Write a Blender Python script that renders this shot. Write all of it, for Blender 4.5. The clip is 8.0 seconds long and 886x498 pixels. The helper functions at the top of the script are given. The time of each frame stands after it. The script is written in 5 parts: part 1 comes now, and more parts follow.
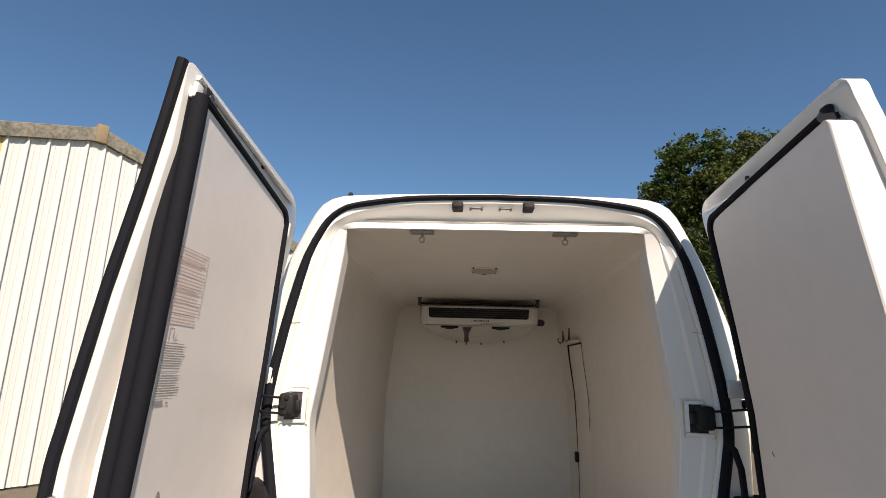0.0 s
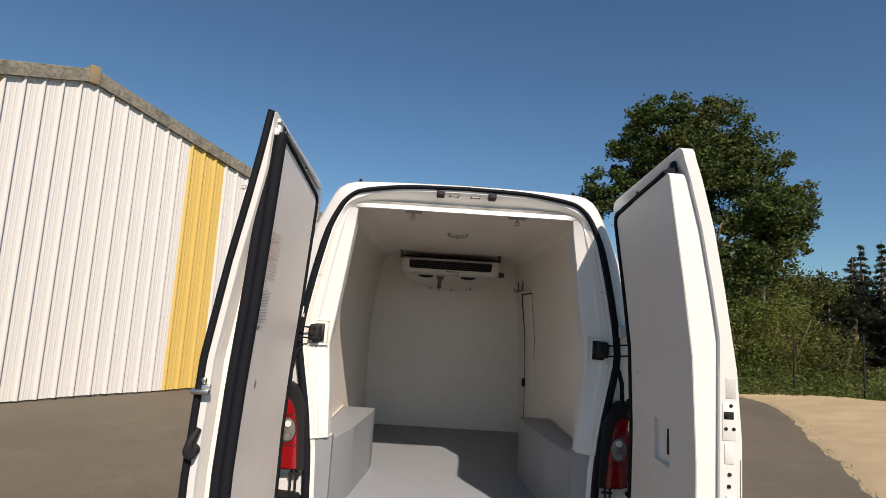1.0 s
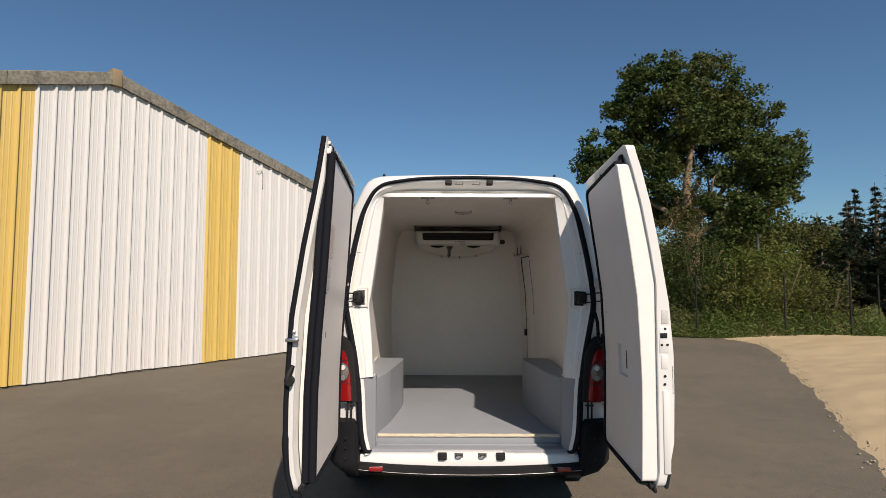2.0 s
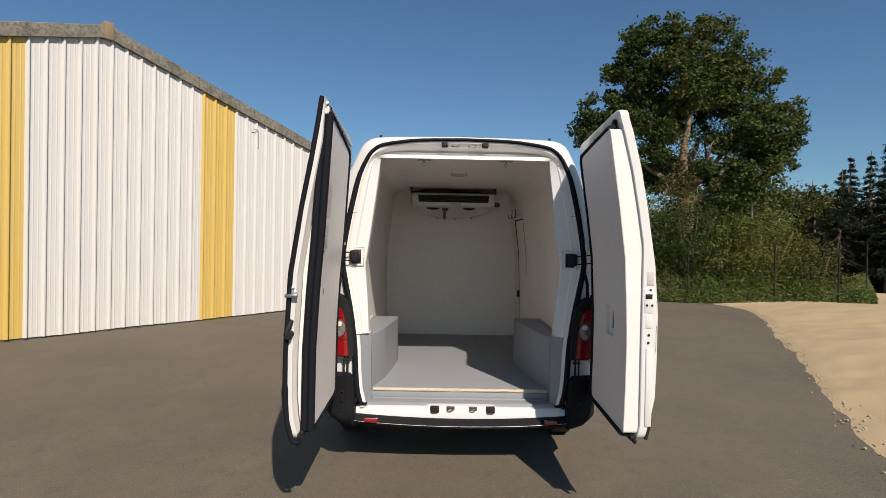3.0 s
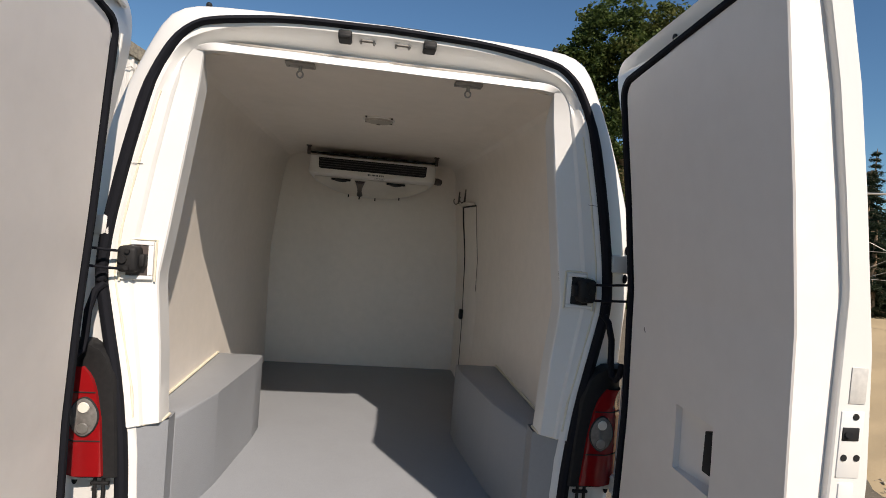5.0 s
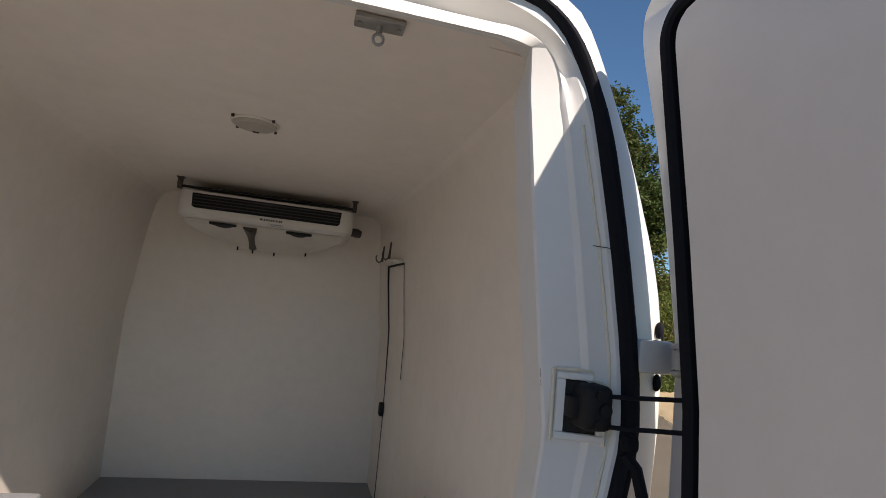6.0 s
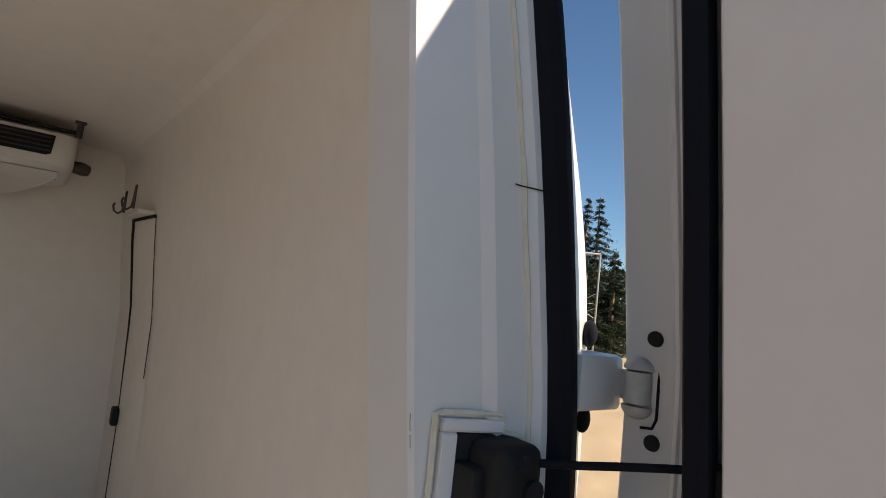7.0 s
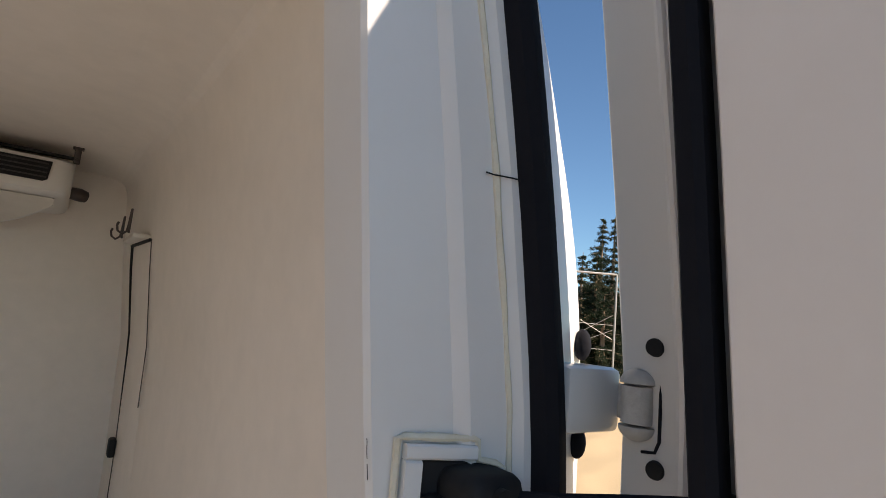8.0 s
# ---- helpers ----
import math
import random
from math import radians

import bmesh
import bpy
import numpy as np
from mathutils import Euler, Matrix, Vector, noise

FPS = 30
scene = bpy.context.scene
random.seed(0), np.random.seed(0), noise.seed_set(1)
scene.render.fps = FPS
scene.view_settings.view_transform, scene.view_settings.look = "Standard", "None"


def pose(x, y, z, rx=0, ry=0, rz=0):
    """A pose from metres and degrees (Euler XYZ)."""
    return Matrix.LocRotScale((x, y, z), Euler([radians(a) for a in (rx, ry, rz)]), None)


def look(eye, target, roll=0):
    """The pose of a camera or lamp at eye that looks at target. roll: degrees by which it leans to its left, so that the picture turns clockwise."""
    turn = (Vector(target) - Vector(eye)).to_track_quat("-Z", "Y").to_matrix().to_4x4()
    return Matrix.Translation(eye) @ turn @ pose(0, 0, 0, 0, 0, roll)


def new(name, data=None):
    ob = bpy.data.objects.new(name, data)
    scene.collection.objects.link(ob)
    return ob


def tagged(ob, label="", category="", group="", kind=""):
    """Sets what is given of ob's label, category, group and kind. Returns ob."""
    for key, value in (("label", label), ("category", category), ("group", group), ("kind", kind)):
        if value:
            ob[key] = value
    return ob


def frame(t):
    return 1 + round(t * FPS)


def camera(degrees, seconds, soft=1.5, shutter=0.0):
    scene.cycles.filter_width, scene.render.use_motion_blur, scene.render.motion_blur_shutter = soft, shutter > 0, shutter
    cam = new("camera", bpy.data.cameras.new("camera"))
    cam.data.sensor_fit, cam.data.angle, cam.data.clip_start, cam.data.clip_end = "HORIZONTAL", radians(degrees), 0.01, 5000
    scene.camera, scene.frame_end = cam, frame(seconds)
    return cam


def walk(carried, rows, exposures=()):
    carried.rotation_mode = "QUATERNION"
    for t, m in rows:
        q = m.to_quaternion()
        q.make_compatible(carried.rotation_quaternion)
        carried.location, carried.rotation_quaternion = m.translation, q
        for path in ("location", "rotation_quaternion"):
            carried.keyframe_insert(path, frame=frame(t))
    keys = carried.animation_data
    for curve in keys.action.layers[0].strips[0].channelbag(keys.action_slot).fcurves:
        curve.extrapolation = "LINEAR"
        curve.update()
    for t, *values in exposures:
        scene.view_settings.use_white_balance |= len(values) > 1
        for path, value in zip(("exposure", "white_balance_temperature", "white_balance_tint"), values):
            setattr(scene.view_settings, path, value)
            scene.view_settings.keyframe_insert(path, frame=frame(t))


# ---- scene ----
cam = camera(78.0, 8.0, soft=0.88)
# stops, kelvin, tint
EXPOSURE = [(0.0, 0.52, 7750, 18), (0.5, 0.31, 7400, 16), (1.0, 0.18, 7380, 17), (2.0, 0.08, 7350, 17), (3.5, 0.11, 7250, 16), (4.2, 0.17, 7250, 16), (5.5, 0.37, 7350, 17), (6.5, 0.62, 7350, 20), (7.0, 0.70, 7700, 20), (7.5, 0.95, 7850, 20), (8.0, 0.98, 7850, 20)]
PATH = [
    (0, (-0.092, -2.065, 1.587), (-0.190, -0.117, 2.031), 1.7),
    (0.5, (-0.015, -2.477, 1.585), (-0.140, -0.499, 1.852), 0.7),
    (1, (-0.137, -2.885, 1.593), (-0.120, -0.899, 1.830), 3.6),
    (1.5, (-0.096, -3.276, 1.570), (-0.143, -1.281, 1.698), 1.1),
    (2, (-0.188, -3.668, 1.573), (-0.183, -1.671, 1.688), 0.2),
    (2.2, (-0.221, -3.758, 1.573), (-0.222, -1.758, 1.588), 0.8),
    (2.75, (-0.191, -3.828, 1.560), (-0.181, -1.828, 1.543), 1.0),
    (3.3, (-0.162, -3.538, 1.559), (-0.129, -1.539, 1.506), 1.1),
    (3.5, (-0.116, -3.378, 1.586), (-0.202, -1.383, 1.469), 0.6),
    (4, (-0.128, -2.841, 1.572), (-0.120, -0.845, 1.436), 2.3),
    (4.2, (-0.112, -2.641, 1.607), (0.015, -0.648, 1.496), 1.7),
    (5.3, (0.030, -1.548, 1.624), (0.349, 0.426, 1.607), 5.0),
    (5.5, (0.075, -1.375, 1.592), (0.424, 0.591, 1.705), 4.5),
    (6, (0.207, -0.943, 1.611), (0.680, 0.988, 1.829), 5.8),
    (6.1, (0.217, -0.850, 1.616), (0.821, 1.044, 1.831), 5.7),
    (6.5, (0.259, -0.527, 1.635), (1.352, 1.136, 1.837), 4.7),
    (7, (0.343, -0.414, 1.632), (1.533, 1.184, 1.820), 6.4),
    (7.5, (0.431, -0.456, 1.627), (1.340, 1.310, 1.872), 6.5),
    (8, (0.427, -0.386, 1.620), (1.558, 1.243, 1.892), 5.3),
]
walk(cam, [(t, look(eye, target, roll)) for t, eye, target, roll in PATH], EXPOSURE)

# ---- world, sun, exposure ----
SUN_WAY = Vector((0.34, -1.0, 0.92))
world = bpy.data.worlds.new("world")
scene.world = world
world.use_nodes = True
wn = world.node_tree.nodes
sky = wn.new("ShaderNodeTexSky")
sky.sky_type = "NISHITA"
sky.sun_disc = False
sky.sun_elevation = math.atan2(0.92, math.hypot(0.34, 1.0))
sky.sun_rotation = math.atan2(SUN_WAY.x, SUN_WAY.y)
sky.altitude = 50
sky.air_density, sky.dust_density, sky.ozone_density = 1.0, 0.3, 4.0
wn["Background"].inputs["Strength"].default_value = 0.077
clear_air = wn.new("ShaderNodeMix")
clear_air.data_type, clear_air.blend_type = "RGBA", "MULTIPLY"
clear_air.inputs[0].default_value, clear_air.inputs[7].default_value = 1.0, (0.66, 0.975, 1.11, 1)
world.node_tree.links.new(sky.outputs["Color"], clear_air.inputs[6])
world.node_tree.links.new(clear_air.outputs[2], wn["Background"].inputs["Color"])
sun = new("sun", bpy.data.lights.new("sun", "SUN"))
sun.data.energy, sun.data.angle, sun.data.color = 5.0, radians(0.55), (1.0, 0.955, 0.88)
sun.matrix_world = look(SUN_WAY * 30, (0, 0, 0))


# ---- materials ----
def material(name, base, rough=0.5, metal=0.0, grain=0.0, grain_scale=40.0, stain=0.0, stain_scale=1.5, bump=0.0, bump_scale=120.0,
             tint=None, coat=0.0, stretch=(1, 1, 1), spec=0.5):
    """A surface with fine grain, broad stains and relief at real-world size."""
    m = bpy.data.materials.new(name)
    m.use_nodes = True
    nt = m.node_tree
    n, link, p = nt.nodes, nt.links.new, nt.nodes["Principled BSDF"]
    p.inputs["Roughness"].default_value, p.inputs["Metallic"].default_value = rough, metal
    p.inputs["Specular IOR Level"].default_value = spec
    if coat:
        p.inputs["Coat Weight"].default_value, p.inputs["Coat Roughness"].default_value = coat, 0.08
    geo = n.new("ShaderNodeNewGeometry")
    mp = n.new("ShaderNodeMapping")
    mp.inputs["Scale"].default_value = stretch
    link(geo.outputs["Position"], mp.inputs["Vector"])
    tint = tint or tuple(c * 0.55 for c in base)
    color = n.new("ShaderNodeMix")
    color.data_type = "RGBA"
    color.inputs[6].default_value, color.inputs[7].default_value = (*base, 1), (*tint, 1)
    total = None
    for amount, scale, lo, hi in ((grain, grain_scale, 0.35, 0.75), (stain, stain_scale, 0.45, 0.8)):
        if not amount:
            continue
        tex = n.new("ShaderNodeTexNoise")
        tex.inputs["Scale"].default_value, tex.inputs["Detail"].default_value, tex.inputs["Roughness"].default_value = scale, 5, 0.6
        link(mp.outputs["Vector"], tex.inputs["Vector"])
        mr = n.new("ShaderNodeMapRange")
        mr.inputs["From Min"].default_value, mr.inputs["From Max"].default_value, mr.inputs["To Max"].default_value = lo, hi, amount
        link(tex.outputs["Fac"], mr.inputs["Value"])
        if total is None:
            total = mr.outputs["Result"]
        else:
            add = n.new("ShaderNodeMath")
            add.use_clamp = True
            link(total, add.inputs[0])
            link(mr.outputs["Result"], add.inputs[1])
            total = add.outputs[0]
    if total is not None:
        link(total, color.inputs[0])
    else:
        color.inputs[0].default_value = 0.0
    link(color.outputs[2], p.inputs["Base Color"])
    if bump:
        tex = n.new("ShaderNodeTexNoise")
        tex.inputs["Scale"].default_value, tex.inputs["Detail"].default_value = bump_scale, 4
        link(mp.outputs["Vector"], tex.inputs["Vector"])
        b = n.new("ShaderNodeBump")
        b.inputs["Strength"].default_value, b.inputs["Distance"].default_value = bump, 0.004
        link(tex.outputs["Fac"], b.inputs["Height"])
        link(b.outputs["Normal"], p.inputs["Normal"])
    return m


def foliage(name, low, high, dry):
    """Leaves: colour varies from leaf to leaf and clump to clump, with some light passing through."""
    m = bpy.data.materials.new(name)
    m.use_nodes = True
    nt = m.node_tree
    n, link, p = nt.nodes, nt.links.new, nt.nodes["Principled BSDF"]
    geo = n.new("ShaderNodeNewGeometry")
    ramp = n.new("ShaderNodeValToRGB")
    ramp.color_ramp.elements[0].color, ramp.color_ramp.elements[1].color = (*low, 1), (*high, 1)
    link(geo.outputs["Random Per Island"], ramp.inputs["Fac"])
    tex = n.new("ShaderNodeTexNoise")
    tex.inputs["Scale"].default_value, tex.inputs["Detail"].default_value = 0.9, 3
    link(geo.outputs["Position"], tex.inputs["Vector"])
    mr = n.new("ShaderNodeMapRange")
    mr.inputs["From Min"].default_value, mr.inputs["From Max"].default_value = 0.5, 0.8
    link(tex.outputs["Fac"], mr.inputs["Value"])
    mix = n.new("ShaderNodeMix")
    mix.data_type = "RGBA"
    mix.inputs[7].default_value = (*dry, 1)
    link(mr.outputs["Result"], mix.inputs[0])
    link(ramp.outputs["Color"], mix.inputs[6])
    link(mix.outputs[2], p.inputs["Base Color"])
    p.inputs["Roughness"].default_value, p.inputs["Specular IOR Level"].default_value = 0.65, 0.2
    tr = n.new("ShaderNodeBsdfTranslucent")
    link(mix.outputs[2], tr.inputs["Color"])
    ms = n.new("ShaderNodeMixShader")
    ms.inputs[0].default_value = 0.38
    link(p.outputs[0], ms.inputs[1])
    link(tr.outputs[0], ms.inputs[2])
    link(ms.outputs[0], n["Material Output"].inputs["Surface"])
    return m


def tarmac(name):
    """Worn tarmac: dark binder, paler stone grains, dusty patches, a few oily spots and coarse relief."""
    m = bpy.data.materials.new(name)
    m.use_nodes = True
    nt = m.node_tree
    n, link, p = nt.nodes, nt.links.new, nt.nodes["Principled BSDF"]
    p.inputs["Roughness"].default_value, p.inputs["Specular IOR Level"].default_value = 0.85, 0.25
    geo = n.new("ShaderNodeNewGeometry")

    def layer(before, rgb, amount, scale, lo, hi, detail=5, kind="ShaderNodeTexNoise", out="Fac"):
        tex = n.new(kind)
        tex.inputs["Scale"].default_value = scale
        if kind == "ShaderNodeTexNoise":
            tex.inputs["Detail"].default_value, tex.inputs["Roughness"].default_value = detail, 0.62
        link(geo.outputs["Position"], tex.inputs["Vector"])
        mr = n.new("ShaderNodeMapRange")
        mr.inputs["From Min"].default_value, mr.inputs["From Max"].default_value, mr.inputs["To Max"].default_value = lo, hi, amount
        link(tex.outputs[out], mr.inputs["Value"])
        mix = n.new("ShaderNodeMix")
        mix.data_type = "RGBA"
        mix.inputs[7].default_value = (*rgb, 1)
        link(mr.outputs["Result"], mix.inputs[0])
        if isinstance(before, tuple):
            mix.inputs[6].default_value = (*before, 1)
        else:
            link(before, mix.inputs[6])
        return mix.outputs[2]

    c = layer((0.146, 0.124, 0.093), (0.106, 0.093, 0.071), 0.6, 0.5, 0.42, 0.64)
    c = layer(c, (0.175, 0.150, 0.111), 0.55, 1.6, 0.52, 0.72, 7)
    c = layer(c, (0.088, 0.077, 0.064), 0.45, 7.0, 0.52, 0.70, 6)
    c = layer(c, (0.27, 0.235, 0.19), 0.85, 60.0, 0.57, 0.72, 3)
    c = layer(c, (0.040, 0.036, 0.032), 0.8, 95.0, 0.56, 0.70, 3)
    c = layer(c, (0.32, 0.28, 0.22), 0.7, 18.0, 0.70, 0.76, 5)
    link(c, p.inputs["Base Color"])
    tex = n.new("ShaderNodeTexNoise")
    tex.inputs["Scale"].default_value, tex.inputs["Detail"].default_value = 110, 5
    link(geo.outputs["Position"], tex.inputs["Vector"])
    b = n.new("ShaderNodeBump")
    b.inputs["Strength"].default_value, b.inputs["Distance"].default_value = 0.9, 0.008
    link(tex.outputs["Fac"], b.inputs["Height"])
    link(b.outputs["Normal"], p.inputs["Normal"])
    return m


PAINT = material("white_paint", (0.65, 0.648, 0.632), 0.28, stain=0.12, stain_scale=3.0, tint=(0.62, 0.61, 0.57), coat=0.5)
JAMB = material("jamb_paint", (0.70, 0.70, 0.69), 0.38, grain=0.10, grain_scale=18, stain=0.22, stain_scale=4, tint=(0.60, 0.58, 0.53), bump=0.12, bump_scale=35)
LINING = material("grp_lining", (0.832, 0.770, 0.700), 0.42, grain=0.26, grain_scale=16, stain=0.34, stain_scale=2.2, tint=(0.66, 0.62, 0.56), bump=0.10, bump_scale=22)
PANEL = material("door_lining", (0.775, 0.73, 0.697), 0.4, grain=0.22, grain_scale=14, stain=0.30, stain_scale=2.0, tint=(0.64, 0.60, 0.57), bump=0.08, bump_scale=18)
GREY = material("grey_floor_paint", (0.252, 0.268, 0.292), 0.5, grain=0.2, grain_scale=60, stain=0.3, stain_scale=3, tint=(0.195, 0.206, 0.222), bump=0.25, bump_scale=180)
BEIGE = material("raw_wood_edge", (0.62, 0.55, 0.42), 0.75, grain=0.7, grain_scale=30, tint=(0.36, 0.29, 0.20), bump=0.8, bump_scale=50, stretch=(1, 8, 8))
CAULK = material("sealant", (0.72, 0.68, 0.56), 0.5, grain=0.4, grain_scale=60, tint=(0.52, 0.45, 0.30), bump=0.4, bump_scale=90)
RUBBER = material("black_rubber", (0.008, 0.009, 0.013), 0.8, grain=0.3, grain_scale=60, tint=(0.014, 0.014, 0.017), bump=0.15, bump_scale=90, spec=0.15)
PLASTIC = material("bumper_plastic", (0.0065, 0.007, 0.009), 0.72, grain=0.4, grain_scale=50, stain=0.3, stain_scale=5, tint=(0.015, 0.015, 0.016), bump=0.4, bump_scale=400, spec=0.16)
BLACK = material("black_plastic", (0.012, 0.012, 0.013), 0.62, spec=0.25, grain=0.2, grain_scale=60, tint=(0.04, 0.04, 0.04))
STEEL = material("zinc_steel", (0.55, 0.54, 0.52), 0.32, metal=1.0, grain=0.4, grain_scale=60, tint=(0.35, 0.33, 0.30))
GALV = material("dull_steel", (0.42, 0.41, 0.39), 0.5, metal=0.8, grain=0.5, grain_scale=45, tint=(0.25, 0.23, 0.20))
HINGE = material("worn_hinge_paint", (0.50, 0.50, 0.48), 0.45, grain=0.5, grain_scale=70, tint=(0.30, 0.29, 0.27), bump=0.2, bump_scale=200)
DARK_STEEL = material("dark_steel", (0.17, 0.165, 0.155), 0.42, metal=0.8, grain=0.4, grain_scale=60, tint=(0.08, 0.075, 0.07))
DARK = material("dark_void", (0.008, 0.008, 0.009), 0.8, grain=0.3, grain_scale=30)
UNIT = material("unit_plastic", (0.72, 0.70, 0.66), 0.45, stain=0.25, stain_scale=5, tint=(0.55, 0.52, 0.47))
UNIT_PAN = material("unit_pan", (0.70, 0.66, 0.59), 0.5, stain=0.4, stain_scale=6, tint=(0.42, 0.38, 0.32))
LAMP_LENS = material("lamp_lens", (0.42, 0.385, 0.33), 0.4, grain=0.3, grain_scale=60, tint=(0.37, 0.335, 0.28))
SLAT = material("grille_plastic", (0.040, 0.036, 0.040), 0.5, grain=0.2, grain_scale=50)
BROWN = material("brown_plastic", (0.06, 0.045, 0.04), 0.45, grain=0.2, grain_scale=50)
RED = material("red_lens", (0.26, 0.008, 0.010), 0.12, coat=1.0, grain=0.2, grain_scale=25, tint=(0.20, 0.006, 0.008))
CLEAR = material("clear_lens", (0.11, 0.105, 0.10), 0.15, coat=1.0, grain=0.8, grain_scale=45, tint=(0.22, 0.21, 0.20))
INK = material("black_print", (0.06, 0.06, 0.07), 0.5)
INK_PALE = material("faded_print", (0.30, 0.29, 0.29), 0.5)
INK_RED = material("red_print", (0.56, 0.40, 0.39), 0.5)
PAPER = material("film_label", (0.70, 0.68, 0.67), 0.3)
STICKER = material("grey_sticker", (0.45, 0.44, 0.42), 0.4, grain=0.6, grain_scale=90, tint=(0.62, 0.60, 0.56))
TYRE = material("tyre", (0.02, 0.02, 0.021), 0.7, grain=0.4, grain_scale=30, tint=(0.06, 0.055, 0.05), bump=0.4, bump_scale=80)
ASPHALT = tarmac("asphalt")
SAND = material("sand", (0.432, 0.338, 0.211), 0.95, grain=0.5, grain_scale=45, stain=0.45, stain_scale=0.8, tint=(0.40, 0.31, 0.19), bump=1.0, bump_scale=60, spec=0.1)
EARTH = material("earth", (0.16, 0.14, 0.08), 0.95, grain=0.6, grain_scale=9, stain=0.6, stain_scale=0.5, tint=(0.09, 0.11, 0.04), bump=1.0, bump_scale=30, spec=0.1)
GRAVEL = material("gravel", (0.40, 0.34, 0.25), 0.9, grain=0.6, grain_scale=40, tint=(0.22, 0.19, 0.15))
SHEET_WHITE = material("white_sheet", (0.60, 0.592, 0.572), 0.45, grain=0.12, grain_scale=3, stain=0.22, stain_scale=0.7, tint=(0.60, 0.58, 0.53), stretch=(1, 1, 0.15))
SHEET_YELLOW = material("yellow_sheet", (0.57, 0.395, 0.105), 0.5, grain=0.25, grain_scale=4, stain=0.35, stain_scale=0.8, tint=(0.60, 0.45, 0.19), stretch=(1, 1, 0.2))
COPING = material("fibre_cement", (0.25, 0.225, 0.18), 0.9, grain=0.95, grain_scale=20, stain=0.6, stain_scale=3.5, tint=(0.075, 0.078, 0.066), bump=1.0, bump_scale=45)
LICHEN = material("lichen_cap", (0.22, 0.185, 0.135), 0.9, grain=0.8, grain_scale=22, stain=0.5, stain_scale=9, tint=(0.25, 0.17, 0.075), bump=0.8, bump_scale=60)
BARK = material("bark", (0.25, 0.175, 0.11), 0.9, grain=0.6, grain_scale=12, stain=0.4, stain_scale=2, tint=(0.08, 0.06, 0.045), bump=1.0, bump_scale=25, stretch=(1, 1, 0.3))
OAK_LEAF = foliage("oak_leaf", (0.022, 0.042, 0.014), (0.098, 0.140, 0.038), (0.125, 0.125, 0.040))
BUSH_LEAF = foliage("bush_leaf", (0.060, 0.098, 0.021), (0.185, 0.212, 0.050), (0.21, 0.19, 0.066))
WEED_LEAF = foliage("weed_leaf", (0.065, 0.110, 0.026), (0.165, 0.205, 0.060), (0.21, 0.19, 0.08))
SCRUB_LEAF = foliage("scrub_leaf", (0.055, 0.075, 0.018), (0.14, 0.15, 0.045), (0.17, 0.13, 0.06))
DARK_LEAF = foliage("dark_leaf", (0.020, 0.042, 0.012), (0.060, 0.095, 0.024), (0.09, 0.10, 0.03))
NEEDLE = foliage("spruce_needle", (0.010, 0.021, 0.012), (0.028, 0.044, 0.022), (0.055, 0.055, 0.028))
DRY_LEAF = foliage("dry_leaf", (0.10, 0.075, 0.035), (0.20, 0.15, 0.07), (0.14, 0.13, 0.05))


# ---- helpers for building ----
def part(name, bm, mat, parent=None, label="", smooth=True, sharp=38):
    """Links a bmesh as one mesh object under a thing or a part."""
    me = bpy.data.meshes.new(name)
    bmesh.ops.recalc_face_normals(bm, faces=bm.faces[:])
    for f in bm.faces:
        f.smooth = smooth
    bm.to_mesh(me)
    bm.free()
    me.materials.append(mat)
    if smooth:
        me.set_sharp_from_angle(angle=radians(sharp))
    ob = new(name, me)
    if parent is not None:
        ob.parent = parent
    if label:
        tagged(ob, label)
    return ob


def thing(name, label, category, group="", place=(0, 0, 0), kind=""):
    ob = new(name)
    ob.location = place
    ob.empty_display_size = 0.1
    return tagged(ob, label, category, group, kind)


def block(bm, x0, x1, y0, y1, z0, z1, bevel=0.0, m=None, segments=2):
    """A box with rounded edges, added to bm."""
    made = bmesh.ops.create_cube(bm, size=1.0)["verts"]
    t = Matrix.Translation(((x0 + x1) / 2, (y0 + y1) / 2, (z0 + z1) / 2)) @ Matrix.Diagonal((abs(x1 - x0), abs(y1 - y0), abs(z1 - z0), 1))
    bmesh.ops.transform(bm, matrix=(m or Matrix()) @ t, verts=made)
    if bevel:
        edges = list({e for v in made for e in v.link_edges})
        bmesh.ops.bevel(bm, geom=edges, offset=bevel, segments=segments, profile=0.5, affect="EDGES")
    return bm


def cyl(bm, a, b, r, r2=None, seg=16):
    """A capped cylinder or cone from a to b."""
    a, b = Vector(a), Vector(b)
    way = b - a
    m = Matrix.Translation((a + b) / 2) @ way.to_track_quat("Z", "Y").to_matrix().to_4x4()
    bmesh.ops.create_cone(bm, cap_ends=True, segments=seg, radius1=r, radius2=r if r2 is None else r2, depth=way.length, matrix=m)
    return bm


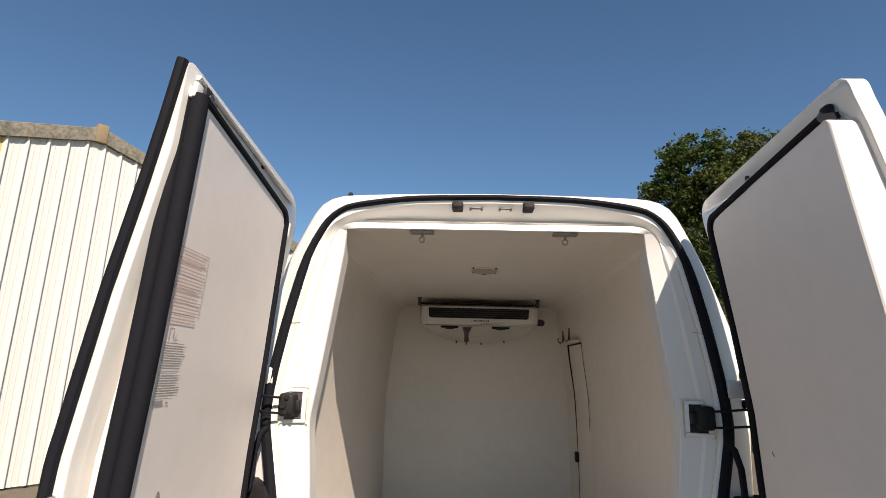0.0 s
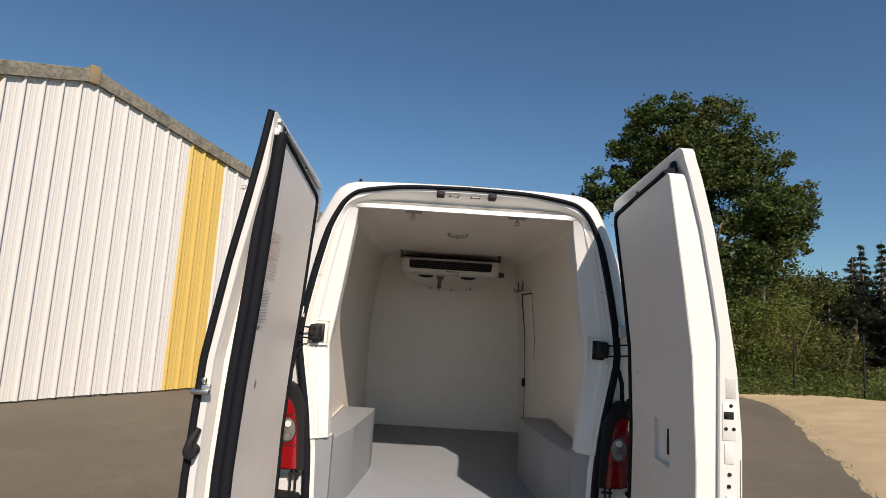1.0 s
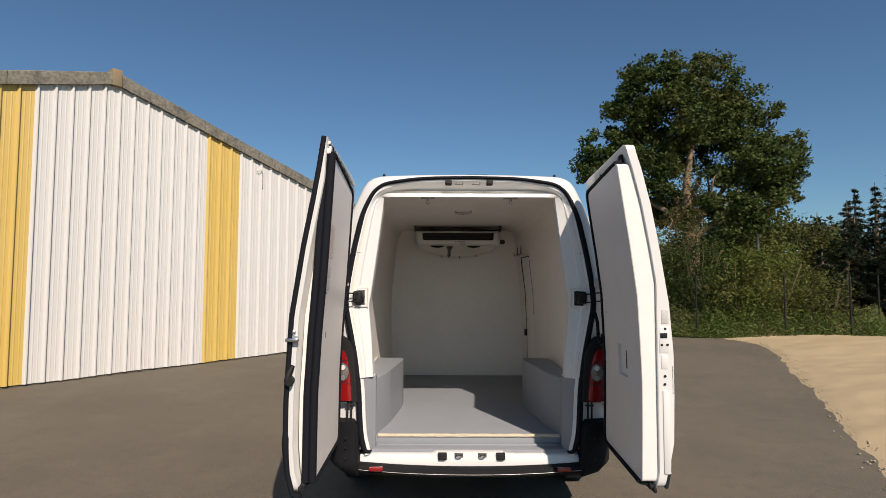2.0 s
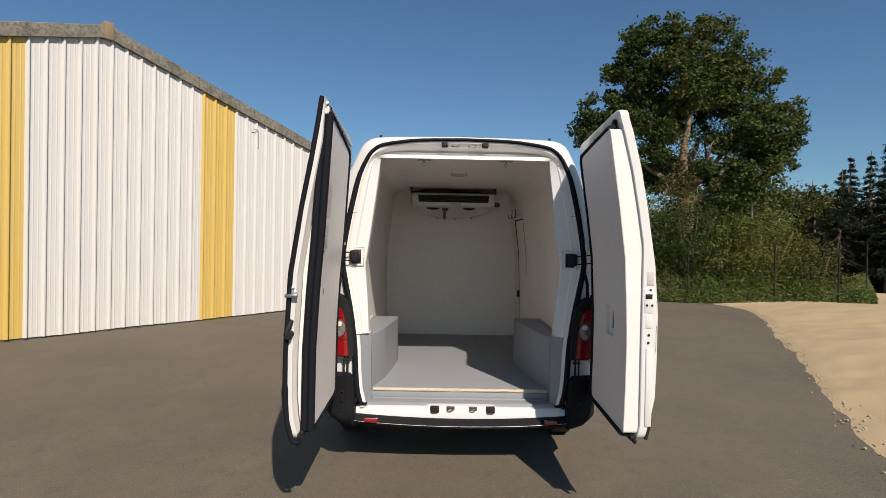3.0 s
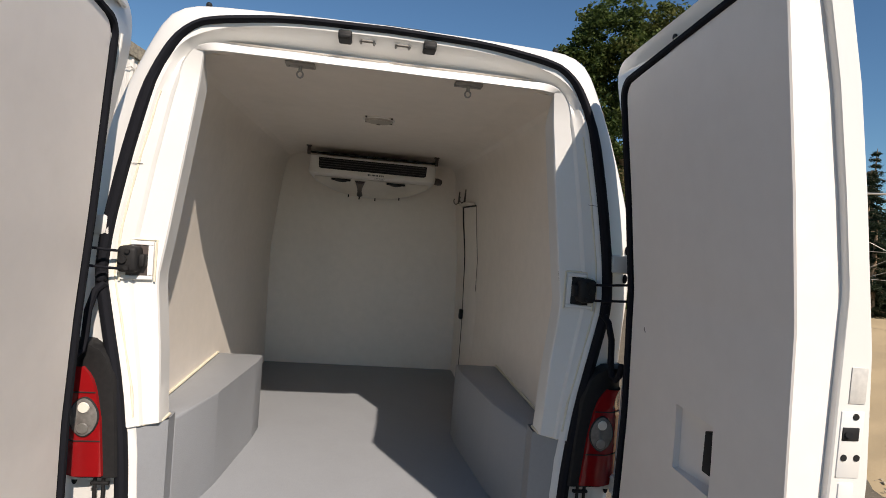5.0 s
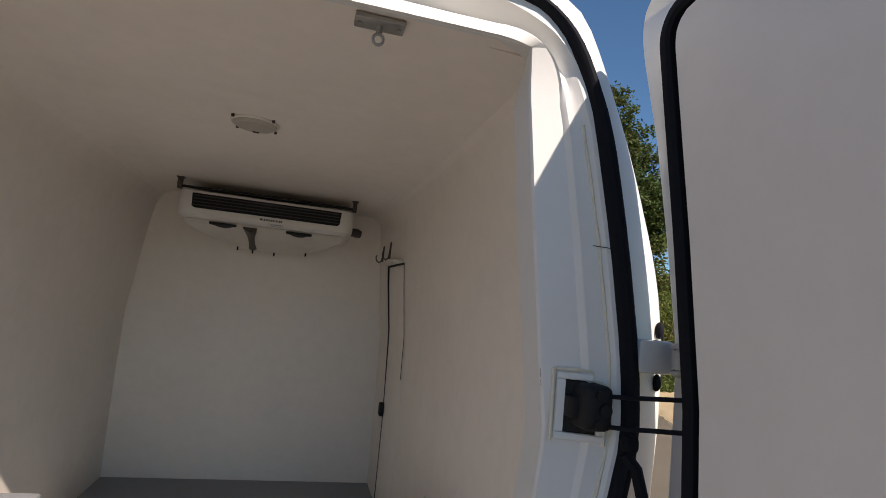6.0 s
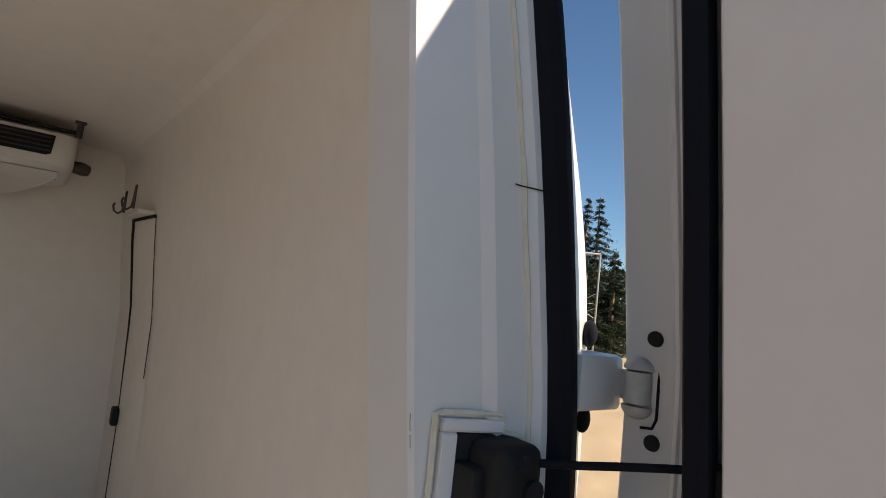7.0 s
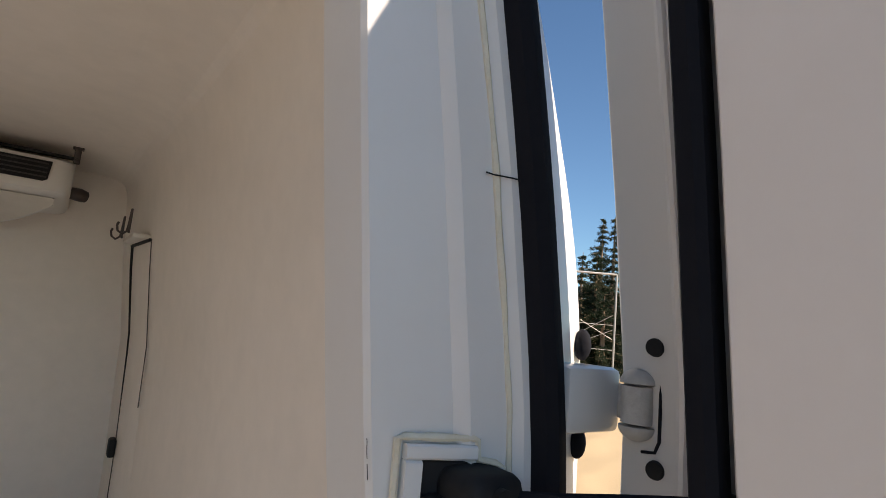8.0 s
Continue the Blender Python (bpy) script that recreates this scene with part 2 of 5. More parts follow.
def tube(bm, pts, r, seg=8, closed=False, flat=1.0):
    """A tube along pts; r may be a list; flat squeezes it along its second axis."""
    pts = [Vector(p) for p in pts]
    n = len(pts)
    rs = r if isinstance(r, (list, tuple)) else [r] * n
    rings, up = [], None
    for i, p in enumerate(pts):
        a = pts[(i - 1) % n] if closed or i else p
        b = pts[(i + 1) % n] if closed or i < n - 1 else p
        d = (b - a).normalized()
        if up is None:
            up = Vector((0, 0, 1)) if abs(d.z) < 0.9 else Vector((1, 0, 0))
        side = d.cross(up).normalized()
        up = side.cross(d).normalized()
        rings.append([bm.verts.new(p + rs[i] * (math.cos(t) * side + flat * math.sin(t) * up)) for t in (2 * math.pi * k / seg for k in range(seg))])
    for i in range(n if closed else n - 1):
        p, q = rings[i], rings[(i + 1) % n]
        for k in range(seg):
            bm.faces.new((p[k], p[(k + 1) % seg], q[(k + 1) % seg], q[k]))
    if not closed:
        bm.faces.new(rings[0][::-1])
        bm.faces.new(rings[-1])
    return bm


def loft(bm, rows, closed=False, caps=False):
    """Faces between rows of points of equal length; closed joins each row's ends."""
    grid = [[bm.verts.new(p) for p in row] for row in rows]
    for a, b in zip(grid, grid[1:]):
        k = len(a)
        for i in range(k if closed else k - 1):
            j = (i + 1) % k
            bm.faces.new((a[i], a[j], b[j], b[i]))
    if caps:
        bm.faces.new(grid[0][::-1])
        bm.faces.new(grid[-1])
    return bm


def prism(bm, outline, axis, lo, hi, bevel=0.0):
    """A flat outline of (u, v) pushed from lo to hi along an axis ('x': u=y, v=z; 'y': u=x, v=z; 'z': u=x, v=y)."""
    put = {"x": lambda u, v, w: (w, u, v), "y": lambda u, v, w: (u, w, v), "z": lambda u, v, w: (u, v, w)}[axis]
    a = [bm.verts.new(put(u, v, lo)) for u, v in outline]
    b = [bm.verts.new(put(u, v, hi)) for u, v in outline]
    made = [bm.faces.new(a[::-1]), bm.faces.new(b)]
    for i in range(len(a)):
        j = (i + 1) % len(a)
        made.append(bm.faces.new((a[i], a[j], b[j], b[i])))
    if bevel:
        edges = list({e for f in made for e in f.edges})
        bmesh.ops.bevel(bm, geom=edges, offset=bevel, segments=2, profile=0.5, affect="EDGES")
    return bm


def resample(pts, n):
    """n points evenly spaced along a polyline, after one round of corner cutting."""
    pts = np.array(pts, float)
    cut = [pts[0]]
    for a, b in zip(pts, pts[1:]):
        cut += [0.8 * a + 0.2 * b, 0.2 * a + 0.8 * b]
    pts = np.array(cut + [pts[-1]])
    s = np.r_[0, np.cumsum(np.hypot(*np.diff(pts, axis=0).T))]
    t = np.linspace(0, s[-1], n)
    return np.stack([np.interp(t, s, pts[:, 0]), np.interp(t, s, pts[:, 1])], 1)


def mirrored(half, n):
    """A whole outline, from the lower left over the top to the lower right, out of its right half (top first)."""
    h = resample(half, n)
    return np.concatenate([np.stack([-h[::-1, 0], h[::-1, 1]], 1), h[1:]])


def band(bm, path, section, axis, closed=False, widths=None):
    """Sweeps a section of (out, along) offsets down a path that lies across the axis vector; out points away from the path's left."""
    pts, k = [Vector(p) for p in path], Vector(axis)
    n, rows = len(pts), []
    for i, p in enumerate(pts):
        a = pts[(i - 1) % n] if closed or i else p
        b = pts[(i + 1) % n] if closed or i < n - 1 else p
        d = b - a
        d -= k * d.dot(k)
        out = k.cross(d).normalized()
        f = widths[i] if widths else 1.0
        rows.append([p + out * u * f + k * w for u, w in section])
    if closed:
        rows.append(rows[0])
    return loft(bm, rows, closed=True, caps=not closed)


# ---- ground ----
EDGE = [(2.1, -8.0), (2.5, -3.0), (3.1, 0.0), (4.0, 2.0), (4.55, 3.0), (5.2, 4.3), (6.05, 6.2), (7.1, 8.2), (7.7, 9.7), (7.8, 10.9), (7.3, 12.2), (6.7, 13.3)]


def build_ground():
    bm = bmesh.new()
    far = 900.0
    xs = [-far, -120, -40, -20, -10, -5, 0, 5, 10, 20, 40, 120, far]
    loft(bm, [[(x, y, -0.012) for x in xs] for y in [-far, -120, -40, -20, -10, -5, 0, 5, 10, 20, 40, 120, far]])
    tagged(part("ground", bm, EARTH), "bare earth and rough grass beyond the yard", "ground", kind="structure")
    # tarmac yard, with a ragged edge along the sand
    bm = bmesh.new()
    edge = resample(EDGE, 150)
    rows = []
    for x, y in edge:
        x += 0.10 * noise.noise((x * 2.1, y * 2.1, 3.0)) + 0.04 * noise.noise((x * 7, y * 7, 9.0))
        rows.append([(u * (x + 45) - 45, y, 0.0) for u in (0.0, 0.5, 0.75, 0.9, 0.96)] + [(x - 0.03, y, 0.0), (x, y, -0.03)])
    rows.insert(0, [(p[0], -60.0, p[2]) for p in rows[0]])
    rows.append([(p[0] - 1.5 * (p[0] > 0), 13.9, p[2]) for p in rows[-1]])
    rows.append([(p[0] - 2.5 * (p[0] > 0), 40.0, p[2]) for p in rows[-1]])
    loft(bm, rows)
    tagged(part("pavement", bm, ASPHALT), "grey-brown tarmac yard with faint pale stains", "tarmac", kind="structure")
    # sand bank
    bm = bmesh.new()
    rows = []
    for x, y in resample(EDGE, 160):
        row = []
        for u in np.linspace(0, 1, 60) ** 1.5:
            px, py = x - 0.15 + u * 11.0, y + 0.25 * u * 2
            h = 0.30 * (1 - math.exp(-u * 11 / 2.2)) * (0.75 + 0.6 * noise.noise((px * 0.35, py * 0.35, 1.0)))
            h += 0.03 * noise.noise((px * 1.7, py * 1.7, 5.0)) + 0.022 * noise.noise((px * 4.5, py * 4.5, 2.0)) + 0.010 * noise.noise((px * 11, py * 11, 7.0))
            row.append((px, py, -0.01 + max(0.0, min(1.0, (u * 11) / 0.25)) * max(0.012, h)))
        rows.append(row)
    loft(bm, rows)
    tagged(part("ground_sand", bm, SAND), "pale yellow sand bank beside the tarmac", "sand", kind="structure")
    # loose stones along the edge
    rng = random.Random(5)
    bm = bmesh.new()
    for x, y in resample(EDGE, 500):
        for _ in range(2):
            r = rng.uniform(0.004, 0.016)
            p = (x + rng.gauss(0.1, 0.11), y + rng.uniform(-0.05, 0.05), r * 0.5 + 0.008)
            bmesh.ops.create_icosphere(bm, subdivisions=1, radius=r, matrix=Matrix.Translation(p) @ Matrix.Diagonal((1, rng.uniform(0.7, 1.2), 0.6, 1)))
    tagged(part("gravel", bm, GRAVEL, smooth=False), "loose stones along the edge of the tarmac", "gravel", kind="stuff")


build_ground()


# ---- warehouse ----
WALL_DIR = Vector((0.6027, 0.7980, 0))
WALL_OUT = Vector((0.7980, -0.6027, 0))
PEAK = Vector((-5.667, 5.340, 0))
RIB, PEAK_Z, PITCH = 0.2305, 4.92, 0.29


def warehouse():
    house = thing("warehouse", "corrugated metal warehouse in white with ochre stripes and grey coping", "warehouse", place=PEAK)
    turn = Matrix((WALL_DIR, -WALL_OUT, (0, 0, 1))).transposed().to_4x4()
    house.matrix_world = Matrix.Translation(PEAK) @ turn
    top = lambda u: PEAK_Z - PITCH * abs(u)
    # each sheet has three ribs with shallow swages between; u runs along the wall, v out of it is negative y
    start = 1.665 - 45 * RIB
    for k in range(26):
        bm = bmesh.new()
        u0 = start + k * 3 * RIB
        prof = []
        for r in range(3):
            b = u0 + r * RIB
            prof += [(b - 0.004, 0.0), (b + 0.020, -0.034), (b + 0.024, -0.037), (b + 0.042, -0.037), (b + 0.046, -0.033), (b + 0.056, 0.0), (b + 0.098, 0.0), (b + 0.104, -0.003), (b + 0.114, -0.003),
                     (b + 0.120, 0.0), (b + 0.166, 0.0), (b + 0.172, -0.003), (b + 0.182, -0.003), (b + 0.188, 0.0)]
        prof.append((u0 + 3 * RIB - 0.003, 0.0))
        lift = 0.0015 * (k % 2)
        rows = []
        for f in (0.0, 0.34, 0.67, 1.0):
            rows.append([(u, v - lift, (0.03 + 0.012 * noise.noise((u, 0, 0))) * (1 - f) + f * (top(u) + 0.03)) for u, v in prof])
        loft(bm, rows)
        loft(bm, [[(u, v + 0.012, z) for (u, v, z) in row] for row in (rows[0], rows[-1])])
        part("sheet", bm, SHEET_YELLOW if k in (5, 10, 15, 20) else SHEET_WHITE, house, "ochre yellow sheet" if k in (5, 10, 15, 20) else "", smooth=False)
    u_lo, u_hi = start, start + 26 * 3 * RIB
    # coping along both slopes, in lengths
    for a, b in ((u_lo - 0.1, 0.0), (0.0, u_hi + 0.1)):
        count = 6
        for i in range(count):
            p, q = a + (b - a) * i / count, a + (b - a) * (i + 1) / count - 0.006
            bm = bmesh.new()
            sec = [(-0.075, -0.10), (-0.080, 0.10), (-0.05, 0.115), (0.12, 0.115), (0.12, -0.10)]
            steps = np.linspace(p, q, 8)
            loft(bm, [[(u, v, top(u) + w + 0.008 * noise.noise((u * 3, w * 9, 4.0))) for v, w in sec] for u in steps], closed=True, caps=True)
            part("coping", bm, COPING, house, smooth=False)
    bm = bmesh.new()
    block(bm, -0.075, 0.075, -0.095, 0.14, PEAK_Z - 0.13, PEAK_Z + 0.155, 0.012)
    part("ridge_cap", bm, LICHEN, house, "ridge cap with orange lichen")
    bm = bmesh.new()
    block(bm, u_lo, u_hi, 0.02, 0.16, 0.0, 0.045, 0.006)
    part("base_flashing", bm, COPING, house)
    bm = bmesh.new()
    for lo, hi in ((u_lo, 0.0), (0.0, u_hi)):
        loft(bm, [[(u, v, top(u) + 0.06) for v in (0.1, 8.0, 16.0)] for u in (lo, hi)])
        loft(bm, [[(u, v, top(u) + 0.02) for v in (0.1, 8.0, 16.0)] for u in (lo, hi)])
    part("roof", bm, COPING, house, "grey fibre cement roof", smooth=False)
    bm = bmesh.new()
    for u in (u_lo, u_hi):
        block(bm, u - 0.05, u + 0.05, 0.03, 16.0, 0.0, top(u))
    block(bm, u_lo, u_hi, 15.9, 16.0, 0.0, top(u_lo))
    part("wall", bm, SHEET_WHITE, house, smooth=False)
    # a bent wire and a short bracket fixed near the eave
    bm = bmesh.new()
    tube(bm, [(2.72, -0.04, 3.80), (2.80, -0.06, 3.83), (2.85, -0.06, 3.80), (2.86, -0.05, 3.62), (2.87, -0.04, 3.50)], 0.008, 6)
    part("wire", bm, GALV, house, "bent wire hanging from the sheets")


warehouse()


# ---- the van ----
VAN = thing("van", "white refrigerated panel van with both rear doors open on the tarmac", "van")
SEAL = [(0, 2.264), (0.27, 2.259), (0.39, 2.250), (0.54, 2.228), (0.60, 2.210), (0.652, 2.166), (0.695, 2.08), (0.728, 1.995), (0.779, 1.77),
        (0.818, 1.55), (0.829, 1.41), (0.802, 1.27), (0.760, 1.06), (0.735, 0.85), (0.725, 0.645), (0.715, 0.545), (0.695, 0.472)]
SHELL = [(0, 2.294), (0.33, 2.290), (0.60, 2.281), (0.672, 2.258), (0.712, 2.211), (0.756, 2.117), (0.798, 2.018), (0.832, 1.929), (0.884, 1.77), (0.904, 1.69), (0.918, 1.59), (0.922, 1.45), (0.912, 1.30), (0.908, 1.05), (0.912, 0.75), (0.915, 0.42)]
JAMB_X = lambda z: float(np.interp(z, [0.93, 1.17, 1.40, 1.54, 1.84, 2.135, 2.16], [0.642, 0.655, 0.676, 0.655, 0.615, 0.578, 0.575]))
WALL_X = [(0.52, 0.73), (1.0, 0.745), (1.45, 0.745), (1.8, 0.712), (2.0, 0.685), (2.07, 0.670), (2.115, 0.645), (2.138, 0.61), (2.145, 0.50)]
TAPER = lambda y, z: float(np.interp(z, [0.56, 1.0, 1.36, 1.74, 2.0, 2.14], [0.010, 0.030, 0.042, 0.052, 0.045, 0.02])) * min(1.0, max(0.0, (y - 1.0) / 1.2))
FLOOR_Z, BACK_Y = 0.52, 2.50


def van_shell():
    n = 60
    s, b = mirrored(SEAL, n), mirrored(SHELL, n)
    mix = lambda f: s * (1 - f) + b * f
    grow = lambda o, g: np.stack([o[:, 0] * g, o[:, 1] + (o[:, 1] > 2.0) * (g - 1) * 0.35], 1)
    rows = [[(x, 0.05, z) for x, z in s * (0.975, 1.0)], [(x, -0.012, z) for x, z in s * (0.985, 1.0)], [(x, 0.004, z) for x, z in mix(0.30)], [(x, 0.014, z) for x, z in mix(0.62)],
            [(x, 0.022, z) for x, z in mix(0.90)], [(x, 0.030, z) for x, z in mix(0.99)], [(x, 0.046, z) for x, z in grow(b, 1.010)], [(x, 0.10, z) for x, z in grow(b, 1.018)], [(x, 0.35, z) for x, z in grow(b, 1.035)],
            [(x, 1.2, z) for x, z in grow(b, 1.055)], [(x, 3.6, z) for x, z in grow(b, 1.055)], [(x * 0.97, 4.3, 0.42 + (z - 0.42) * 0.72) for x, z in b],
            [(x * 0.9, 5.1, 0.42 + (z - 0.42) * 0.40) for x, z in b], [(x * 0.75, 5.35, 0.42 + (z - 0.42) * 0.2) for x, z in b]]
    bm = bmesh.new()
    loft(bm, rows)
    bm.faces.new([v for v in bm.verts][-len(b):])
    part("body", bm, PAINT, VAN, "glossy white painted body shell")
    # thin groove strip along the rear corner of each side
    for sx in (-1, 1):
        bm = bmesh.new()
        pts = [(sx * (float(np.interp(z, [p[1] for p in SHELL[::-1]], [p[0] for p in SHELL[::-1]])) + 0.004), 0.07, z) for z in np.linspace(0.8, 2.12, 20)]
        tube(bm, pts, 0.004, 6)
        part("body_seam", bm, RUBBER, VAN)
    # underbody, dark, with the exhaust and spring hints
    bm = bmesh.new()
    block(bm, -0.86, 0.86, 0.17, 5.0, 0.30, 0.46, 0.03)
    block(bm, -0.86, 0.86, 0.06, 0.20, 0.30, 0.39, 0.01)
    block(bm, -0.5, 0.5, 0.85, 1.0, 0.20, 0.34, 0.03)
    part("underbody", bm, BLACK, VAN)


def van_frame():
    """The insulated frame round the opening: white above, grey below."""
    seal_x = lambda z: float(np.interp(z, [q[1] for q in SEAL[::-1]], [q[0] for q in SEAL[::-1]]))
    seal_z = lambda x: float(np.interp(x, [q[0] for q in SEAL[:7]], [q[1] for q in SEAL[:7]]))
    wall_x = lambda z: float(np.interp(z, [q[0] for q in WALL_X], [q[1] for q in WALL_X]))
    low = lambda x: 2.135 + 0.0015 * noise.noise((x * 3, 0, 7))
    face = lambda x: low(x) + 0.029 + 0.0020 * noise.noise((x * 5, 2, 7)) + 0.0035 * (0.06 < x + 0.10 < 0.085) - 0.003 * (x > 0.02)
    # stations round the right half: wall end, clear edge, edge of the flat face, inner line of the seal, and how much is header
    ring = []
    for z in np.linspace(0.93, 2.03, 26):
        j, o = JAMB_X(z), seal_x(z) - 0.020
        ring.append(((wall_x(z), z), (j, z), (j + 0.55 * (o - j), z), (o, z), 0.0))
    corner, q0, q2 = (0.578, 2.135), ring[-1][2], (0.50, face(0.50))
    turn = resample([(seal_x(2.03) - 0.020, 2.03), (0.668, 2.10), (0.625, 2.158), (0.575, 2.189), (0.50, seal_z(0.50) - 0.018)], 15)
    for k, o in enumerate(turn[1:], 1):
        t = k / 14
        s = t * t * (3 - 2 * t)
        edge = (JAMB_X(2.03) + (corner[0] - JAMB_X(2.03)) * t / 0.5, 2.03 + 0.105 * t / 0.5) if t < 0.4999 else (corner[0] - 0.078 * (t - 0.5) / 0.5, low(0.5))
        q = tuple((1 - t) ** 2 * q0[i] + 2 * t * (1 - t) * (0.640, 2.175)[i] + t * t * q2[i] for i in (0, 1))
        ring.append(((edge[0] + 0.05 * (1 - s), edge[1] + 0.0102 * s), edge, q, tuple(o), s))
    for x in np.linspace(0.48, 0.0, 22):
        ring.append(((x, low(x) + 0.0102), (x, low(x)), (x, face(x)), (x, seal_z(x) - 0.018), 1.0))
    ring += [tuple((-a[0], a[1]) if isinstance(a, tuple) else a for a in s) for s in ring[-2::-1]]
    bm = bmesh.new()
    rows = []
    for w, c, q, o, h in ring:
        to = lambda a, b, f: (a[0] + (b[0] - a[0]) * f, a[1] + (b[1] - a[1]) * f)
        span = max(1e-6, math.dist(q, o))
        mixed = lambda a, b: a + (b - a) * h
        row = [(w, mixed(0.14, 0.034)), (to(c, w, mixed(0.10, 0.98)), mixed(0.124, 0.030)), (to(c, w, 0.95 * h), mixed(0.118, 0.024)), (c, mixed(0.038, 0.004)), (to(c, q, 0.05), mixed(0.031, -0.003)), (to(c, q, 0.94), mixed(0.010, 0.001)), (q, mixed(0.004, 0.004)),
               (to(q, o, mixed(0.10, 0.06)), mixed(-0.001, 0.080)), (to(q, o, mixed(0.32, 0.20)), mixed(-0.0035, 0.088)), (to(q, o, mixed(1 - 0.020 / span, 0.42)), mixed(-0.009, 0.086)), (to(q, o, mixed(1 - 0.010 / span, 0.78)), mixed(-0.018, 0.040)),
               (o, mixed(-0.020, 0.002)), (to(q, o, 1 + 0.02 / span), mixed(-0.018, -0.002))]
        rows.append([(a[0], y, a[1]) for a, y in row])
    loft(bm, rows)
    part("frame_lining", bm, JAMB, VAN, "white moulded lining round the opening", sharp=19)
    # sealant smeared along the channel over the opening
    bm = bmesh.new()
    tube(bm, [(x, 0.0855 + 0.002 * noise.noise((x * 11, 1, 5)), seal_z(abs(x)) - 0.018 - 0.40 * (seal_z(abs(x)) - 0.018 - face(0)) + 0.002 * noise.noise((x * 8, 4, 5))) for x in np.linspace(-0.47, 0.47, 60)], [0.0035 + 0.0025 * noise.noise((k * 0.4, 7, 2)) for k in range(60)], 6)
    part("sealant_bead", bm, CAULK, VAN)
    for sx in (-1, 1):
        # sealant bead where the lining meets the painted pillar
        bm = bmesh.new()
        pts = []
        for z in np.linspace(0.96, 1.99, 60):
            o = float(np.interp(z, [p[1] for p in SEAL[::-1]], [p[0] for p in SEAL[::-1]])) - 0.020
            pts.append((sx * (o - 0.020 + 0.003 * noise.noise((z * 9, sx, 0))), -0.009, z))
        tube(bm, pts, [0.0035 + 0.0025 * noise.noise((z * 14, 3, sx)) for z in np.linspace(0.96, 1.99, 60)], 6)
        part("sealant_bead", bm, CAULK, VAN, "yellowed sealant line")
        bm = bmesh.new()
        o = float(np.interp(1.76, [p[1] for p in SEAL[::-1]], [p[0] for p in SEAL[::-1]]))
        tube(bm, [(sx * (o - 0.052), -0.0085, 1.760), (sx * (o - 0.045), -0.0105, 1.759), (sx * (o - 0.036), -0.0165, 1.758), (sx * (o - 0.028), -0.0215, 1.757), (sx * (o - 0.018), -0.0215, 1.757)], 0.0008, 5)
        part("pillar_joint", bm, BLACK, VAN, "dark joint in the pillar")
        # grey lower jamb
        bm = bmesh.new()
        rows = []
        for z in np.linspace(0.43, 0.927, 12):
            o = float(np.interp(z, [p[1] for p in SEAL[::-1]], [p[0] for p in SEAL[::-1]])) - 0.03
            rows.append([(sx * 0.72, 0.16, z), (sx * 0.632, 0.15, z), (sx * 0.628, 0.075, z), (sx * 0.640, 0.060, z), (sx * (o - 0.011), 0.006, z), (sx * (o - 0.009), 0.016, z)])
        loft(bm, rows)
        part("lower_jamb", bm, GREY, VAN, "grey painted lower jamb")
        bm = bmesh.new()
        rows = []
        for z in np.linspace(0.43, 0.927, 30):
            o = float(np.interp(z, [p[1] for p in SEAL[::-1]], [p[0] for p in SEAL[::-1]])) - 0.03
            w = 0.0015 * noise.noise((z * 17, 2, sx))
            rows.append([(sx * (o - 0.012 + w), 0.014, z), (sx * (o - 0.010 + w), 0.003, z), (sx * (o - 0.002), -0.004, z), (sx * (o + 0.008), -0.012, z), (sx * (o + 0.022), -0.014, z)])
        loft(bm, rows)
        part("jamb_edge", bm, JAMB, VAN, "cream painted edge of the lower jamb")
        bm = bmesh.new()
        tube(bm, [(sx * (0.70 - 0.007 * i), 0.004 + 0.0065 * i + 0.003 * noise.noise((i, 1, sx)), 0.929) for i in range(9)] + [(sx * 0.640, 0.09, 0.93), (sx * 0.640, 0.12, 0.93)], 0.005, 6)
        part("sealant_bead", bm, CAULK, VAN)


def jamb_wear():
    for z0, z1 in ((1.486, 1.499), (1.503, 1.520)):
        bm = bmesh.new()
        tube(bm, [(JAMB_X(z) + 0.0004 + 0.0012 * noise.noise((z * 90, 0, 0)), 0.0335, z) for z in np.linspace(z0, z1, 6)], 0.0004, 5)
        part("paint_crack", bm, INK, VAN)


